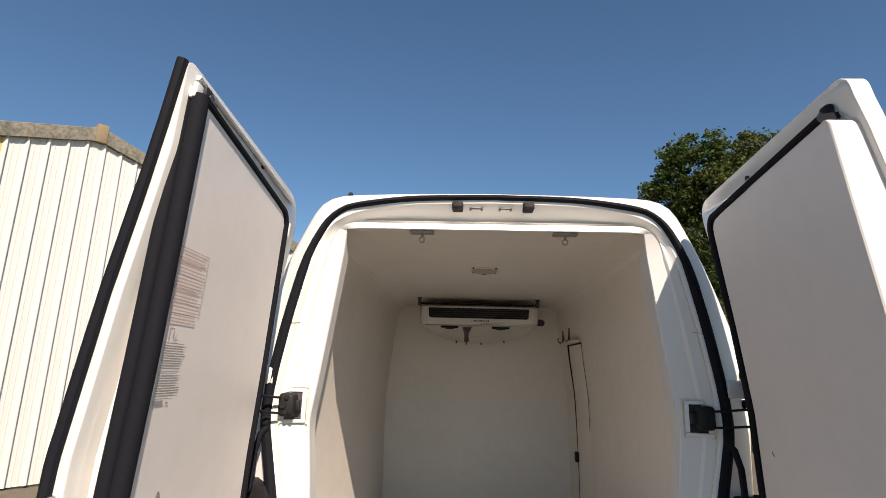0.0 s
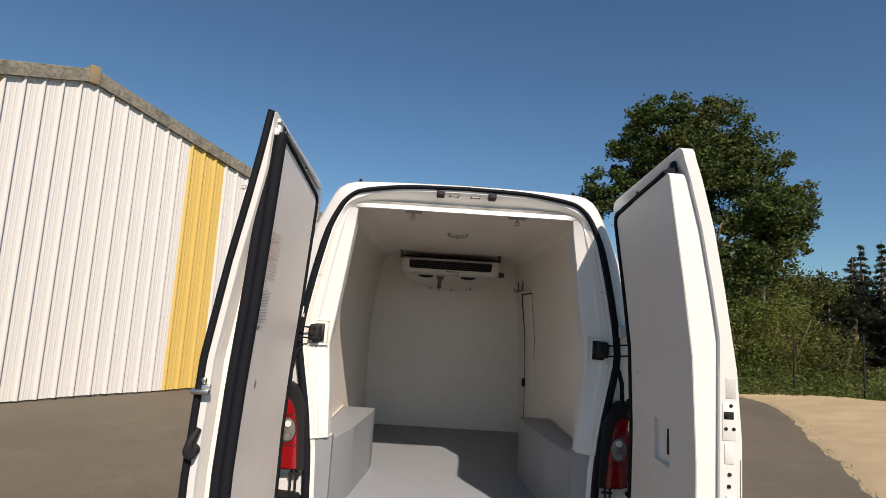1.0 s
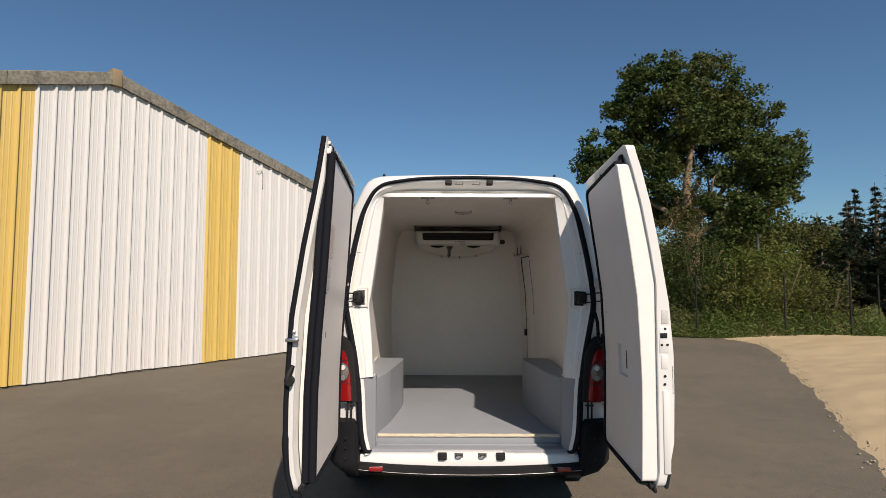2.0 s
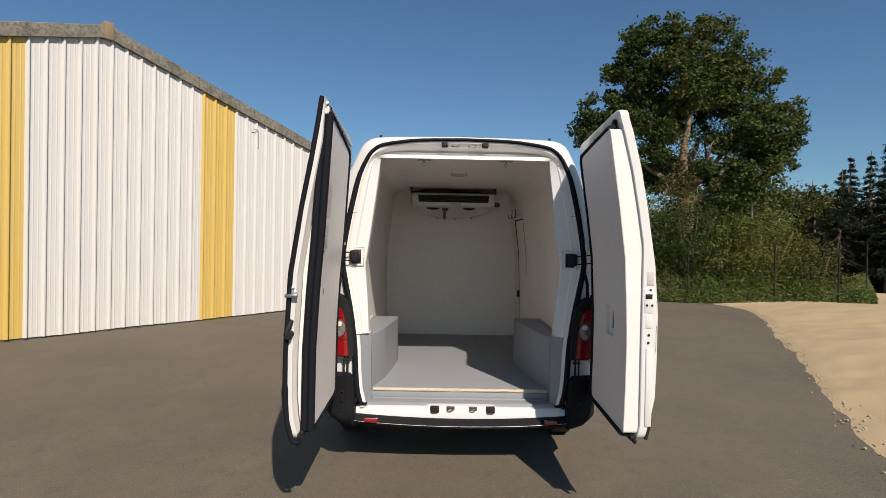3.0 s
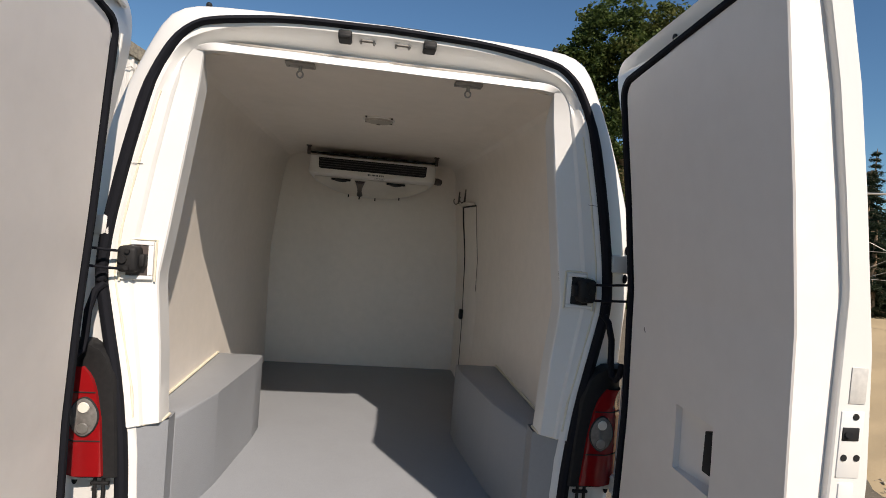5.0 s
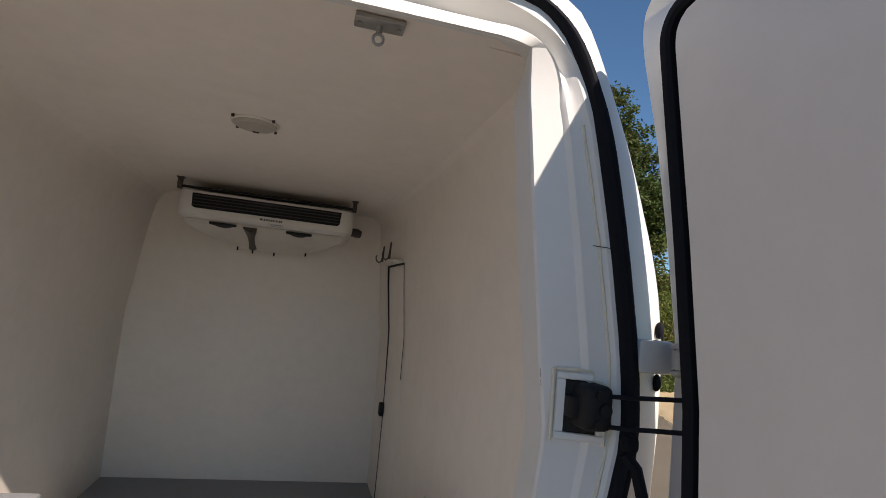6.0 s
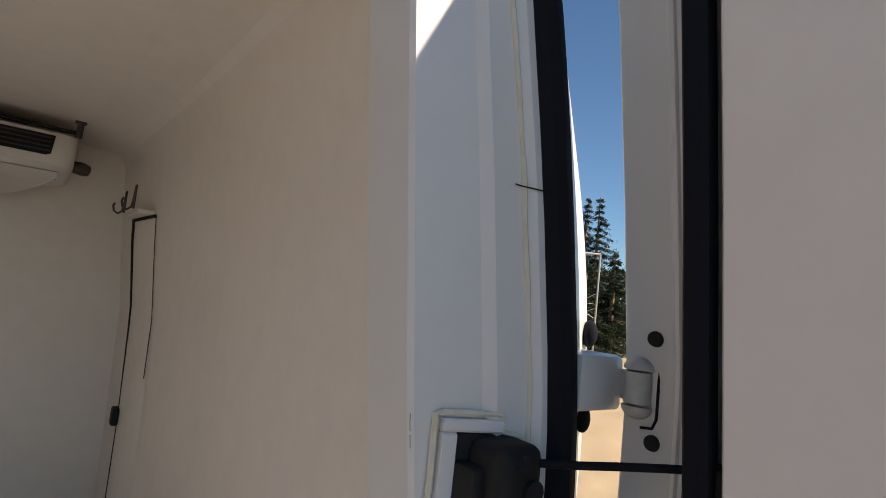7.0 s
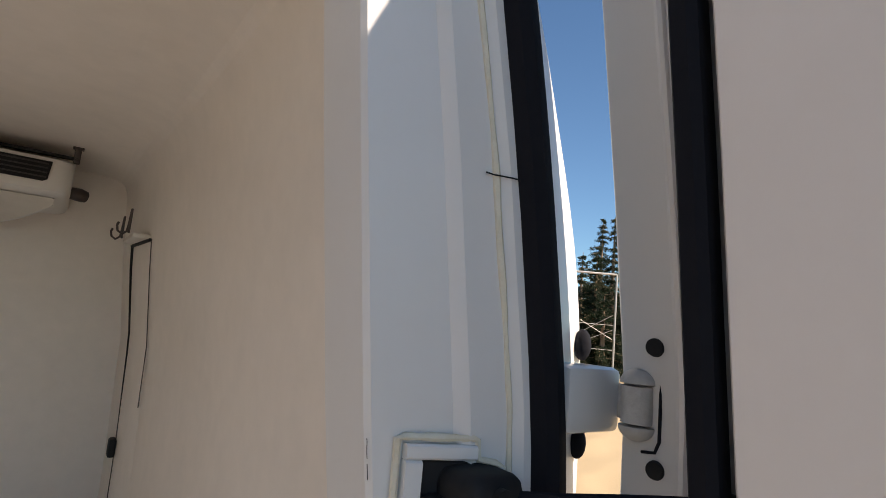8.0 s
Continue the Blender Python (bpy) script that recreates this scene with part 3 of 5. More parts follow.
def van_box():
    """The cargo box: walls, ceiling, bulkhead, floor, wheel boxes."""
    prof = np.array([(0.735, 0.52), (0.742, 0.80), (0.747, 1.10), (0.748, 1.43), (0.731, 1.60)] + [tuple(q) for q in resample([(0.713, 1.78), (0.699, 1.90), (0.685, 2.0), (0.670, 2.07), (0.645, 2.115), (0.61, 2.138), (0.50, 2.145)], 20)])
    for sx in (-1, 1):
        bm = bmesh.new()
        ring = lambda y: [(sx * (x - (TAPER(y, z) if sx > 0 else 0)), y, z) for x, z in prof] + [(sx * (x + 0.04), y, z + (0.03 if z > 2.1 else 0)) for x, z in prof[::-1]]
        loft(bm, [ring(y) for y in np.linspace(0.07, BACK_Y + 0.02, 13)], closed=True, caps=True)
        part("lining_wall", bm, LINING, VAN, "off-white glass fibre wall lining", sharp=14)
    bm = bmesh.new()
    for z in (2.1455,):
        rows = [[(x, y, z + 0.0006 * noise.noise((x * 2, y * 2, 0))) for x in np.linspace(-0.572, 0.572, 14)] for y in np.linspace(0.022, BACK_Y + 0.02, 18)]
        loft(bm, rows)
        loft(bm, [[(x, y, z + 0.04) for x in (-0.52, 0.52)] for y in (0.06, BACK_Y + 0.02)])
    part("ceiling_lining", bm, LINING, VAN, "off-white ceiling lining")
    bm = bmesh.new()
    outline = [(-x, z) for x, z in prof] + [(x, z) for x, z in prof[::-1]]
    prism(bm, outline, "y", BACK_Y, BACK_Y + 0.05)
    part("bulkhead", bm, LINING, VAN, "off-white front bulkhead")
    bm = bmesh.new()
    block(bm, -0.74, 0.74, 0.165, BACK_Y + 0.02, FLOOR_Z - 0.05, FLOOR_Z, 0.004)
    part("cargo_floor", bm, GREY, VAN, "grey painted cargo floor")
    # wheel boxes, splayed towards the doors
    for sx in (-1, 1):
        bm = bmesh.new()
        plan = [(0.74, 0.15), (0.632, 0.15), (0.565, 0.46), (0.515, 0.95), (0.513, 1.12), (0.74, 1.12)]
        prism(bm, [(sx * x, y) for x, y in (plan if sx > 0 else plan[::-1])], "z", FLOOR_Z - 0.01, 0.905, 0.010)
        part("wheel_box", bm, GREY, VAN, "grey painted wheel arch box")
        bm = bmesh.new()
        pts = [(sx * 0.740, y, 0.908 + 0.002 * noise.noise((y * 8, sx, 2))) for y in np.linspace(0.16, 1.12, 20)]
        tube(bm, pts, 0.006, 6)
        part("sealant_bead", bm, CAULK, VAN, "pale sealant line along the wheel box")
    # sill: wood edge strip, grey riser, white painted lip
    bm = bmesh.new()
    rows = []
    for x in np.linspace(-0.622, 0.628, 60):
        w = 0.006 * noise.noise((x * 9, 0, 1)) + 0.003 * noise.noise((x * 30, 0, 1))
        h = 0.003 * noise.noise((x * 14, 5, 1))
        rows.append([(x, 0.166, 0.522 + h), (x, 0.150 + w, 0.523 + h), (x, 0.146 + w, 0.510 + h), (x, 0.150, 0.502), (x, 0.166, 0.502)])
    loft(bm, rows, closed=True, caps=True)
    part("sill_edge", bm, BEIGE, VAN, "raw pale wood strip on the sill")
    bm = bmesh.new()
    block(bm, -0.70, 0.70, 0.156, 0.24, 0.44, 0.505, 0.003)
    block(bm, -0.705, 0.705, 0.038, 0.16, 0.40, 0.452, 0.004)
    block(bm, -0.62, 0.62, 0.124, 0.16, 0.447, 0.462, 0.003)
    part("sill_riser", bm, GREY, VAN, "grey sill riser")
    bm = bmesh.new()
    sec = [(0.09, 0.425), (0.085, 0.432), (0.030, 0.432), (0.012, 0.427), (0.0, 0.405), (-0.004, 0.37), (-0.004, 0.33), (0.05, 0.33)]
    rows = []
    for x in np.linspace(-0.76, 0.76, 77):
        # the middle, which carries the lock parts, stands a little higher
        d = 0.014 * min(1.0, max(0.0, (0.245 - abs(x)) / 0.02))
        rows.append([(x, y, z + d * (z > 0.42)) for y, z in sec])
    loft(bm, rows, closed=True, caps=True)
    part("rear_sill", bm, PAINT, VAN, "white painted rear sill")
    for x in (-0.178, 0.205):
        bm = bmesh.new()
        block(bm, x - 0.030, x + 0.030, -0.010, 0.030, 0.397, 0.441, 0.006)
        block(bm, x - 0.022, x + 0.022, -0.022, 0.0, 0.401, 0.423, 0.004)
        part("latch_block", bm, BLACK, VAN, "black rubber door stop")
    for x in (-0.07, 0.085):
        bm = bmesh.new()
        block(bm, x - 0.028, x + 0.028, 0.002, 0.012, 0.407, 0.439, 0.003)
        tube(bm, [(x - 0.018, 0.0, 0.431), (x - 0.018, -0.018, 0.427), (x - 0.010, -0.026, 0.426), (x + 0.010, -0.026, 0.426), (x + 0.018, -0.018, 0.427), (x + 0.018, 0.0, 0.431)], 0.005, 6)
        part("striker", bm, DARK_STEEL, VAN, "dull steel lock striker loop")
    # the same pair above, tucked under the seal
    for x in (-0.143, 0.136):
        bm = bmesh.new()
        block(bm, x - 0.022, x + 0.022, -0.006, 0.092, 2.221, 2.252, 0.006)
        block(bm, x - 0.018, x + 0.018, -0.016, 0.0, 2.224, 2.236, 0.004)
        part("latch_block", bm, BLACK, VAN, "black rubber door stop")
    for x in (-0.070, 0.046):
        bm = bmesh.new()
        tube(bm, [(x - 0.022, 0.088, 2.234), (x - 0.022, 0.012, 2.226), (x - 0.018, 0.004, 2.225), (x + 0.018, 0.004, 2.225), (x + 0.022, 0.012, 2.226), (x + 0.022, 0.088, 2.234)], 0.0045, 6)
        block(bm, x - 0.030, x + 0.030, 0.084, 0.090, 2.218, 2.246, 0.002)
        part("striker", bm, DARK_STEEL, VAN, "dull steel lock striker loop")
    # catch plates under the header
    for x in (-0.285, 0.285):
        bm = bmesh.new()
        block(bm, x - 0.048, x + 0.048, 0.040, 0.085, 2.134, 2.1445, 0.002)
        for d in (-0.038, 0.038):
            cyl(bm, (x + d, 0.062, 2.136), (x + d, 0.062, 2.131), 0.005, seg=8)
        cyl(bm, (x, 0.064, 2.136), (x, 0.064, 2.119), 0.006, seg=10)
        tube(bm, [(x + 0.010 * math.sin(t), 0.064, 2.119 - 0.011 * (1 - math.cos(t))) for t in np.linspace(0, 2 * math.pi, 14)[:-1]], 0.003, 6, closed=True)
        part("header_catch", bm, GALV, VAN, "small steel catch plate with a ring")


def van_seal():
    bm = bmesh.new()
    line = mirrored(SEAL, 90)
    path = [(x * 0.986, -0.008 + 0.02 * max(0.0, z - 1.9) + 0.12 * max(0.0, z - 2.12) + 0.05 * max(0.0, 0.62 - z), z) for x, z in line]
    band(bm, path, [(-0.024, 0.030), (-0.027, -0.002), (-0.025, -0.018), (-0.016, -0.029), (-0.004, -0.032), (0.006, -0.026), (0.011, -0.012), (0.012, 0.0), (0.010, 0.030)], (0, 1, 0),
         widths=[float(np.interp(z, [1.95, 2.20], [1.0, 0.66])) for x, z in line])
    part("door_seal", bm, RUBBER, VAN, "black rubber door seal round the opening")
    for sx in (-1, 1):
        bm = bmesh.new()
        tube(bm, [(sx * 0.697, -0.010, 0.476), (sx * 0.677, -0.012, 0.454), (sx * 0.657, -0.006, 0.450), (sx * 0.642, 0.0, 0.458)], [0.018, 0.014, 0.010, 0.005], 8)
        part("seal_end", bm, RUBBER, VAN, "loose end of the rubber seal")


def van_rear_details():
    # tail lights
    for sx in (-1, 1):
        bm = bmesh.new()
        rows = []
        zs = np.linspace(0.782, 1.20, 19)
        inner = lambda z: float(np.interp(z, [0.78, 0.96, 1.09, 1.15, 1.185, 1.20], [0.722, 0.732, 0.745, 0.765, 0.79, 0.83]))
        outer = lambda z: float(np.interp(z, [0.64, 0.9, 1.2], [0.925, 0.922, 0.915]))
        for z in zs:
            a, b = inner(z), outer(z)
            rows.append([(sx * a, 0.02, z), (sx * (a + 0.003), -0.030, z), (sx * (a + 0.016), -0.048, z), (sx * (a + 0.6 * (b - a)), -0.048, z), (sx * (b - 0.02), -0.022, z), (sx * b, 0.03, z), (sx * (b + 0.004), 0.10, z)])
        rows.insert(0, [(p[0], max(p[1], 0.01), p[2]) for p in rows[0]])
        rows.append([(p[0], max(p[1], 0.01), p[2] + 0.004) for p in rows[-1]])
        loft(bm, rows)
        lamp = part("tail_light", bm, BLACK, VAN, "black-framed tail light with red and clear lenses")
        bm = bmesh.new()
        rows = []
        for z in np.linspace(0.790, 1.128, 18):
            a = float(np.interp(z, [0.79, 0.965, 1.06, 1.10, 1.128], [0.768, 0.782, 0.800, 0.815, 0.84]))
            b = outer(z) - 0.004
            rows.append([(sx * a, -0.044, z), (sx * (a + 0.003), -0.058, z), (sx * (a + 0.55 * (b - a)), -0.060, z), (sx * (b - 0.014), -0.032, z), (sx * (b + 0.004), 0.03, z)])
        loft(bm, rows)
        part("red_lens", bm, RED, lamp, "ribbed red lens")
        x0 = 0.829
        for dz, mat in ((0.030, UNIT_PAN), (-0.034, GALV)):
            bm = bmesh.new()
            cyl(bm, (sx * x0, -0.058, 0.975 + dz), (sx * x0, -0.0685, 0.975 + dz), 0.020, 0.015, seg=16)
            part("bulb", bm, mat, lamp)
        bm = bmesh.new()
        outline = [(sx * x0 + 0.036 * math.cos(t) * (1 + 0.12 * math.cos(2 * t)), 0.975 + 0.059 * math.sin(t)) for t in np.linspace(0, 2 * math.pi, 29)[:-1]]
        prism(bm, outline, "y", -0.0650, -0.050, 0.003)
        part("clear_lens", bm, CLEAR, lamp, "rounded clear lens over two bulbs")
        bm = bmesh.new()
        tube(bm, [(p, -0.0605, q) for p, q in outline], 0.0036, 6, closed=True)
        part("lens_rim", bm, DARK, lamp)
        # moulded joints between the sections of the lens
        for z in (0.900, 1.050):
            bm = bmesh.new()
            a = float(np.interp(z, [0.79, 0.965, 1.06], [0.768, 0.782, 0.800]))
            b = outer(z) - 0.004
            tube(bm, [(sx * (a + 0.003), -0.0585, z), (sx * (a + 0.55 * (b - a)), -0.0605, z), (sx * (b - 0.014), -0.0325, z), (sx * (b + 0.004), 0.03, z)], 0.0022, 6)
            part("lens_joint", bm, DARK, lamp)
        bm = bmesh.new()
        for d in (0.02, 0.045):
            cyl(bm, (sx * (0.755 + d), -0.028, 0.79), (sx * (0.755 + d), -0.028, 0.66), 0.006, seg=8)
        block(bm, sx * 0.758, sx * 0.812, -0.034, -0.022, 0.752, 0.762, 0.002)
        part("light_bracket", bm, BLACK, lamp)
    # bumper with raised corners
    bm = bmesh.new()
    rows = []
    for x in np.linspace(-1, 1, 61):
        a = abs(x)
        px = math.copysign(a * 0.90, x)
        back = -0.070 + 0.022 * a ** 4 + (0.10 * max(0, a - 0.9) / 0.1) ** 1.0
        top = 0.352 + 0.045 * a ** 2
        low = 0.298 + 0.035 * a ** 3
        rows.append([(px, 0.04, top + 0.004), (px, -0.01, top + 0.006), (px, back + 0.018, top), (px, back + 0.002, top - 0.018), (px, back, top - 0.030), (px, back + 0.010, top - 0.036),
                     (px, back + 0.010, top - 0.044), (px, back + 0.035, low), (px, 0.05, low + 0.01)])
    loft(bm, rows, closed=True, caps=True)
    bumper = part("bumper", bm, PLASTIC, VAN, "black textured plastic rear bumper")
    for sx in (-1, 1):
        bm = bmesh.new()
        rows = []
        for z in np.linspace(0.31, 0.655, 14):
            f = max(0.0, (z - 0.36) / 0.3)
            a = 0.715 + 0.012 * f + (0.03 * max(0, f - 0.9) / 0.1)
            d = 0.02 * f + 0.035 * max(0.0, (0.375 - z) / 0.065) ** 2
            rows.append([(sx * a, 0.03, z), (sx * (a + 0.004), -0.07 + d, z), (sx * (a + 0.02), -0.088 + d, z), (sx * 0.83, -0.085 + d, z), (sx * 0.895, -0.045 + d, z), (sx * 0.925, 0.02, z), (sx * 0.94, 0.20, z)])
        # the lower edge sweeps up towards the flank
        rows = [[(x, y, z + 0.10 * max(0.0, (abs(x) - 0.74) / 0.2) ** 1.5 * max(0.0, (0.45 - z) / 0.14)) for x, y, z in row] for row in rows]
        loft(bm, rows)
        loft(bm, [rows[-1], [(p[0], max(p[1], 0.03), p[2] + 0.012) for p in rows[-1]]])
        part("bumper_corner", bm, PLASTIC, bumper)
        bm = bmesh.new()
        block(bm, sx * 0.607 - 0.045, sx * 0.607 + 0.045, -0.077, -0.04, 0.346, 0.370, 0.005)
        part("reflector", bm, RED, bumper, "small red reflector")
        for z in (0.43, 0.50, 0.56):
            bm = bmesh.new()
            cyl(bm, (sx * 0.80, -0.088, z), (sx * 0.80, -0.094, z), 0.007, seg=10)
            part("bumper_screw", bm, BLACK, bumper)
    # sheen on the bumper's rounded ridge, put in as a thin pale tube
    bm = bmesh.new()
    tube(bm, [(math.copysign(abs(x) * 0.90, x), -0.071 + 0.022 * abs(x) ** 4, 0.324 + 0.045 * x * x) for x in np.linspace(-0.9, 0.9, 40)], 0.0016, 6)
    part("bumper_trim", bm, GALV, bumper, "thin pale line that stands in for the sheen on the bumper's ridge")
    # rear wheels
    for sx in (-1, 1):
        bm = bmesh.new()
        sec = [(0.0, 0.20), (0.0, 0.27), (0.012, 0.325), (0.035, 0.345), (0.165, 0.345), (0.188, 0.325), (0.20, 0.27), (0.20, 0.20)]
        rows = [[(sx * (0.75 + a), 0.86 + r * math.cos(t), 0.345 + r * math.sin(t)) for a, r in sec] for t in np.linspace(0, 2 * math.pi, 37)[:-1]]
        loft(bm, rows + [rows[0]], closed=True)
        bmesh.ops.remove_doubles(bm, verts=bm.verts[:], dist=0.0005)
        wheel = part("wheel", bm, TYRE, VAN, "black tyre on a steel wheel")
        bm = bmesh.new()
        cyl(bm, (sx * 0.79, 0.86, 0.345), (sx * 0.92, 0.86, 0.345), 0.20, seg=28)
        part("rim", bm, GALV, wheel)
        for k in range(5):
            bm = bmesh.new()
            t = 2 * math.pi * k / 5
            cyl(bm, (sx * 0.92, 0.86 + 0.07 * math.cos(t), 0.345 + 0.07 * math.sin(t)), (sx * 0.935, 0.86 + 0.07 * math.cos(t), 0.345 + 0.07 * math.sin(t)), 0.012, seg=6)
            part("wheel_nut", bm, STEEL, wheel)
    # roof gutter clips seen above the corners
    for sx in (-1, 1):
        bm = bmesh.new()
        block(bm, sx * 0.585 - 0.006, sx * 0.585 + 0.006, 0.05, 0.07, 2.259, 2.289, 0.003)
        bmesh.ops.create_icosphere(bm, subdivisions=2, radius=0.010, matrix=Matrix.Translation((sx * 0.585, 0.06, 2.294)))
        part("roof_clip", bm, BLACK, VAN, "small black clip on the roof edge")
    bm = bmesh.new()
    block(bm, -0.03, 0.125, 0.03, 0.07, 2.287, 2.2965, 0.004)
    part("brake_light", bm, BLACK, VAN, "dark high brake light bar")
    # wing mirror on the far front corner
    bm = bmesh.new()
    block(bm, 1.00, 1.16, 3.90, 4.02, 1.20, 1.58, 0.05, segments=3)
    cyl(bm, (0.86, 4.0, 1.24), (1.05, 3.96, 1.30), 0.03)
    part("wing_mirror", bm, PLASTIC, VAN, "grey plastic wing mirror")
    # check straps: housing in the jamb plate and two rods to the door
    for sx in (-1, 1):
        x0, x1 = 0.688, 0.772
        slope = lambda x: float(np.interp(x, [0.670, 0.737, 0.775, 0.785], [0.028, 0.005, -0.009, -0.018]))

        def strip(bm, xa, xb, za, zb, proud):
            loft(bm, [[(sx * x, slope(x) - d, z) for d, z in ((-0.02, za), (proud - 0.002, za), (proud, za + 0.002), (proud, zb - 0.002), (proud - 0.002, zb), (-0.02, zb))] for x in np.linspace(xa, xb, 6)], closed=True, caps=True)

        bm = bmesh.new()
        for a in ((x0, x0 + 0.014, 1.4085, 1.5045), (x1 - 0.012, x1, 1.4085, 1.500), (x0, x1, 1.395, 1.408), (x0, x1 - 0.024, 1.505, 1.518)):
            strip(bm, *a, 0.007)
        box = part("strap_plate", bm, JAMB, VAN, "moulded surround of the door check", sharp=25)
        bm = bmesh.new()
        line = [(x0 - 0.005, 1.39), (x0 - 0.005, 1.45), (x0 - 0.006, 1.522)] + [(x, 1.5235) for x in np.linspace(x0, x1 - 0.026, 6)] + [(x1 - 0.022, 1.522), (x1 - 0.020, 1.506), (x1 - 0.005, 1.503), (x1 + 0.002, 1.50), (x1 + 0.003, 1.39)]
        tube(bm, [(sx * x, slope(x) - 0.0015, z) for x, z in line], [0.0035 + 0.0012 * noise.noise((k * 0.9, sx, 3)) for k in range(len(line))], 6)
        part("surround_sealant", bm, CAULK, box, "smeared yellowed sealant")
        bm = bmesh.new()
        strip(bm, x0 + 0.0145, x1 - 0.0125, 1.4085, 1.5045, 0.003)
        part("strap_recess", bm, BROWN if sx < 0 else DARK, box)
        bm = bmesh.new()
        block(bm, sx * 0.716, sx * 0.775, -0.044, 0.016, 1.420, 1.502, 0.014, segments=3)
        block(bm, sx * 0.702, sx * 0.725, -0.02, 0.016, 1.438, 1.478, 0.006)
        for dz in (1.435, 1.487):
            cyl(bm, (sx * 0.742, -0.044, dz), (sx * 0.742, -0.051, dz), 0.008, seg=10)
        cyl(bm, (sx * 0.755, -0.044, 1.46), (sx * 0.755, -0.050, 1.46), 0.012, seg=12)
        part("check_housing", bm, BLACK, box, "black door check housing")
        for z in (1.484, 1.430):
            bm = bmesh.new()
            tube(bm, [(sx * 0.755, -0.030, z), (sx * 0.790, -0.065, z + 0.004), (sx * 0.820, -0.098, z + 0.010), (sx * 0.846, -0.128, z + 0.015), (sx * 0.872, -0.158, z + 0.019)], 0.0042, 8)
            part("check_rod", bm, RUBBER, box, "black check rod")
        bm = bmesh.new()
        block(bm, sx * 0.846, sx * 0.878, -0.182, -0.152, 1.432, 1.512, 0.005)
        part("check_bracket", bm, BLACK, box)
        bm = bmesh.new()
        block(bm, sx * 0.839, sx * 0.846, -0.170, -0.163, 1.450, 1.495, 0.002)
        part("bracket_clip", bm, STEEL, box)
        # cable hose under the check
        bm = bmesh.new()
        pts = [(0.805, -0.035, 1.385), (0.825, -0.045, 1.36), (0.838, -0.055, 1.30), (0.840, -0.060, 1.22), (0.843, -0.070, 1.18), (0.848, -0.092, 1.172), (0.851, -0.108, 1.19), (0.853, -0.118, 1.23)]
        block(bm, sx * 0.80, sx * 0.83, -0.05, -0.02, 1.385, 1.42, 0.012)
        tube(bm, [(sx * x, y, z) for x, y, z in pts], 0.011, 8)
        part("cable_hose", bm, RUBBER, VAN, "black corrugated cable hose")


van_shell()
van_frame()
jamb_wear()
van_box()
van_seal()
van_rear_details()


# ---- rear doors, swung open to about a right angle ----
LEFT_IN = lambda z: float(np.interp(z, [0.52, 1.0, 1.30, 1.6, 2.0, 2.25], [0.815, 0.812, 0.797, 0.775, 0.752, 0.738]))
LEFT_OUT = lambda z: float(np.interp(z, [0.50, 0.62, 0.75, 0.98, 1.39, 1.74, 2.0, 2.15, 2.32], [0.895, 0.928, 0.940, 0.940, 0.920, 0.868, 0.820, 0.795, 0.770]))
Y_HINGE, Y_FREE, REACH = -0.044, -0.862, 1.055


def rounded(corners, radii, n=7):
    """An outline with rounded corners."""
    out = []
    k = len(corners)
    for i, (c, r) in enumerate(zip(corners, radii)):
        c, a, b = (np.array(v, float) for v in (c, corners[i - 1], corners[(i + 1) % k]))
        p, q = c + r * (a - c) / np.linalg.norm(a - c), c + r * (b - c) / np.linalg.norm(b - c)
        out += [tuple((1 - t) ** 2 * p + 2 * t * (1 - t) * c + t * t * q) for t in np.linspace(0, 1, n)]
    return out


def sheet(bm, outline, face, back, n=40, pocket=None, roll=0.03):
    """A curved slab: the (y, z) outline cut into strips by height, between the x surfaces face(z) and back(z). pocket: y0, y1, z0, z1, depth of a sloped recess. roll: how far the high edge is rolled over."""
    pts = np.array(outline)
    z_lo, z_hi = pts[:, 1].min() + 1e-4, pts[:, 1].max() - 1e-4
    zs = np.r_[z_lo + 0.1 * np.linspace(0, 1, 14)[:-1] ** 2, np.linspace(z_lo + 0.1, z_hi - 0.13, n), z_hi - 0.13 * np.linspace(1, 0, 24)[1:] ** 2]
    y0, y1, z0, z1, deep = pocket or (0, 0, 9, 9, 0)
    if pocket:
        zs = sorted([float(z) for z in zs if not z0 - 0.004 < z < z1 + 0.004] + [z0 - 0.0005, z0, (z0 + z1) / 2, z1, z1 + 0.0005])
    rows = []
    for z in zs:
        hits = []
        for (ya, za), (yb, zb) in zip(pts, np.roll(pts, -1, 0)):
            if (za - z) * (zb - z) <= 0 and za != zb:
                hits.append(ya + (yb - ya) * (z - za) / (zb - za))
        lo, hi = min(hits), max(hits)
        e = min(0.003, (hi - lo) / 4)
        front = [(face(z), lo + e, z)]
        if pocket:
            d = math.copysign(deep, back(z)) if z0 <= z <= z1 else 0.0
            front += [(face(z), y0, z), (face(z) + d, y0 + 0.001, z), (face(z) + d * 0.38, y1 - 0.001, z), (face(z), y1, z)]
        bend = min(roll, (hi - lo) / 4)
        rows.append(front + [(face(z), hi - e, z), (face(z) * 0.96 + back(z) * 0.04, hi, z), (face(z) * 0.45 + back(z) * 0.55, hi - 0.04 * bend, z), (face(z) * 0.15 + back(z) * 0.85, hi - 0.35 * bend, z), (back(z), hi - bend, z), (back(z), lo, z), (face(z) * 0.96 + back(z) * 0.04, lo, z)])
    return loft(bm, rows, closed=True, caps=True)


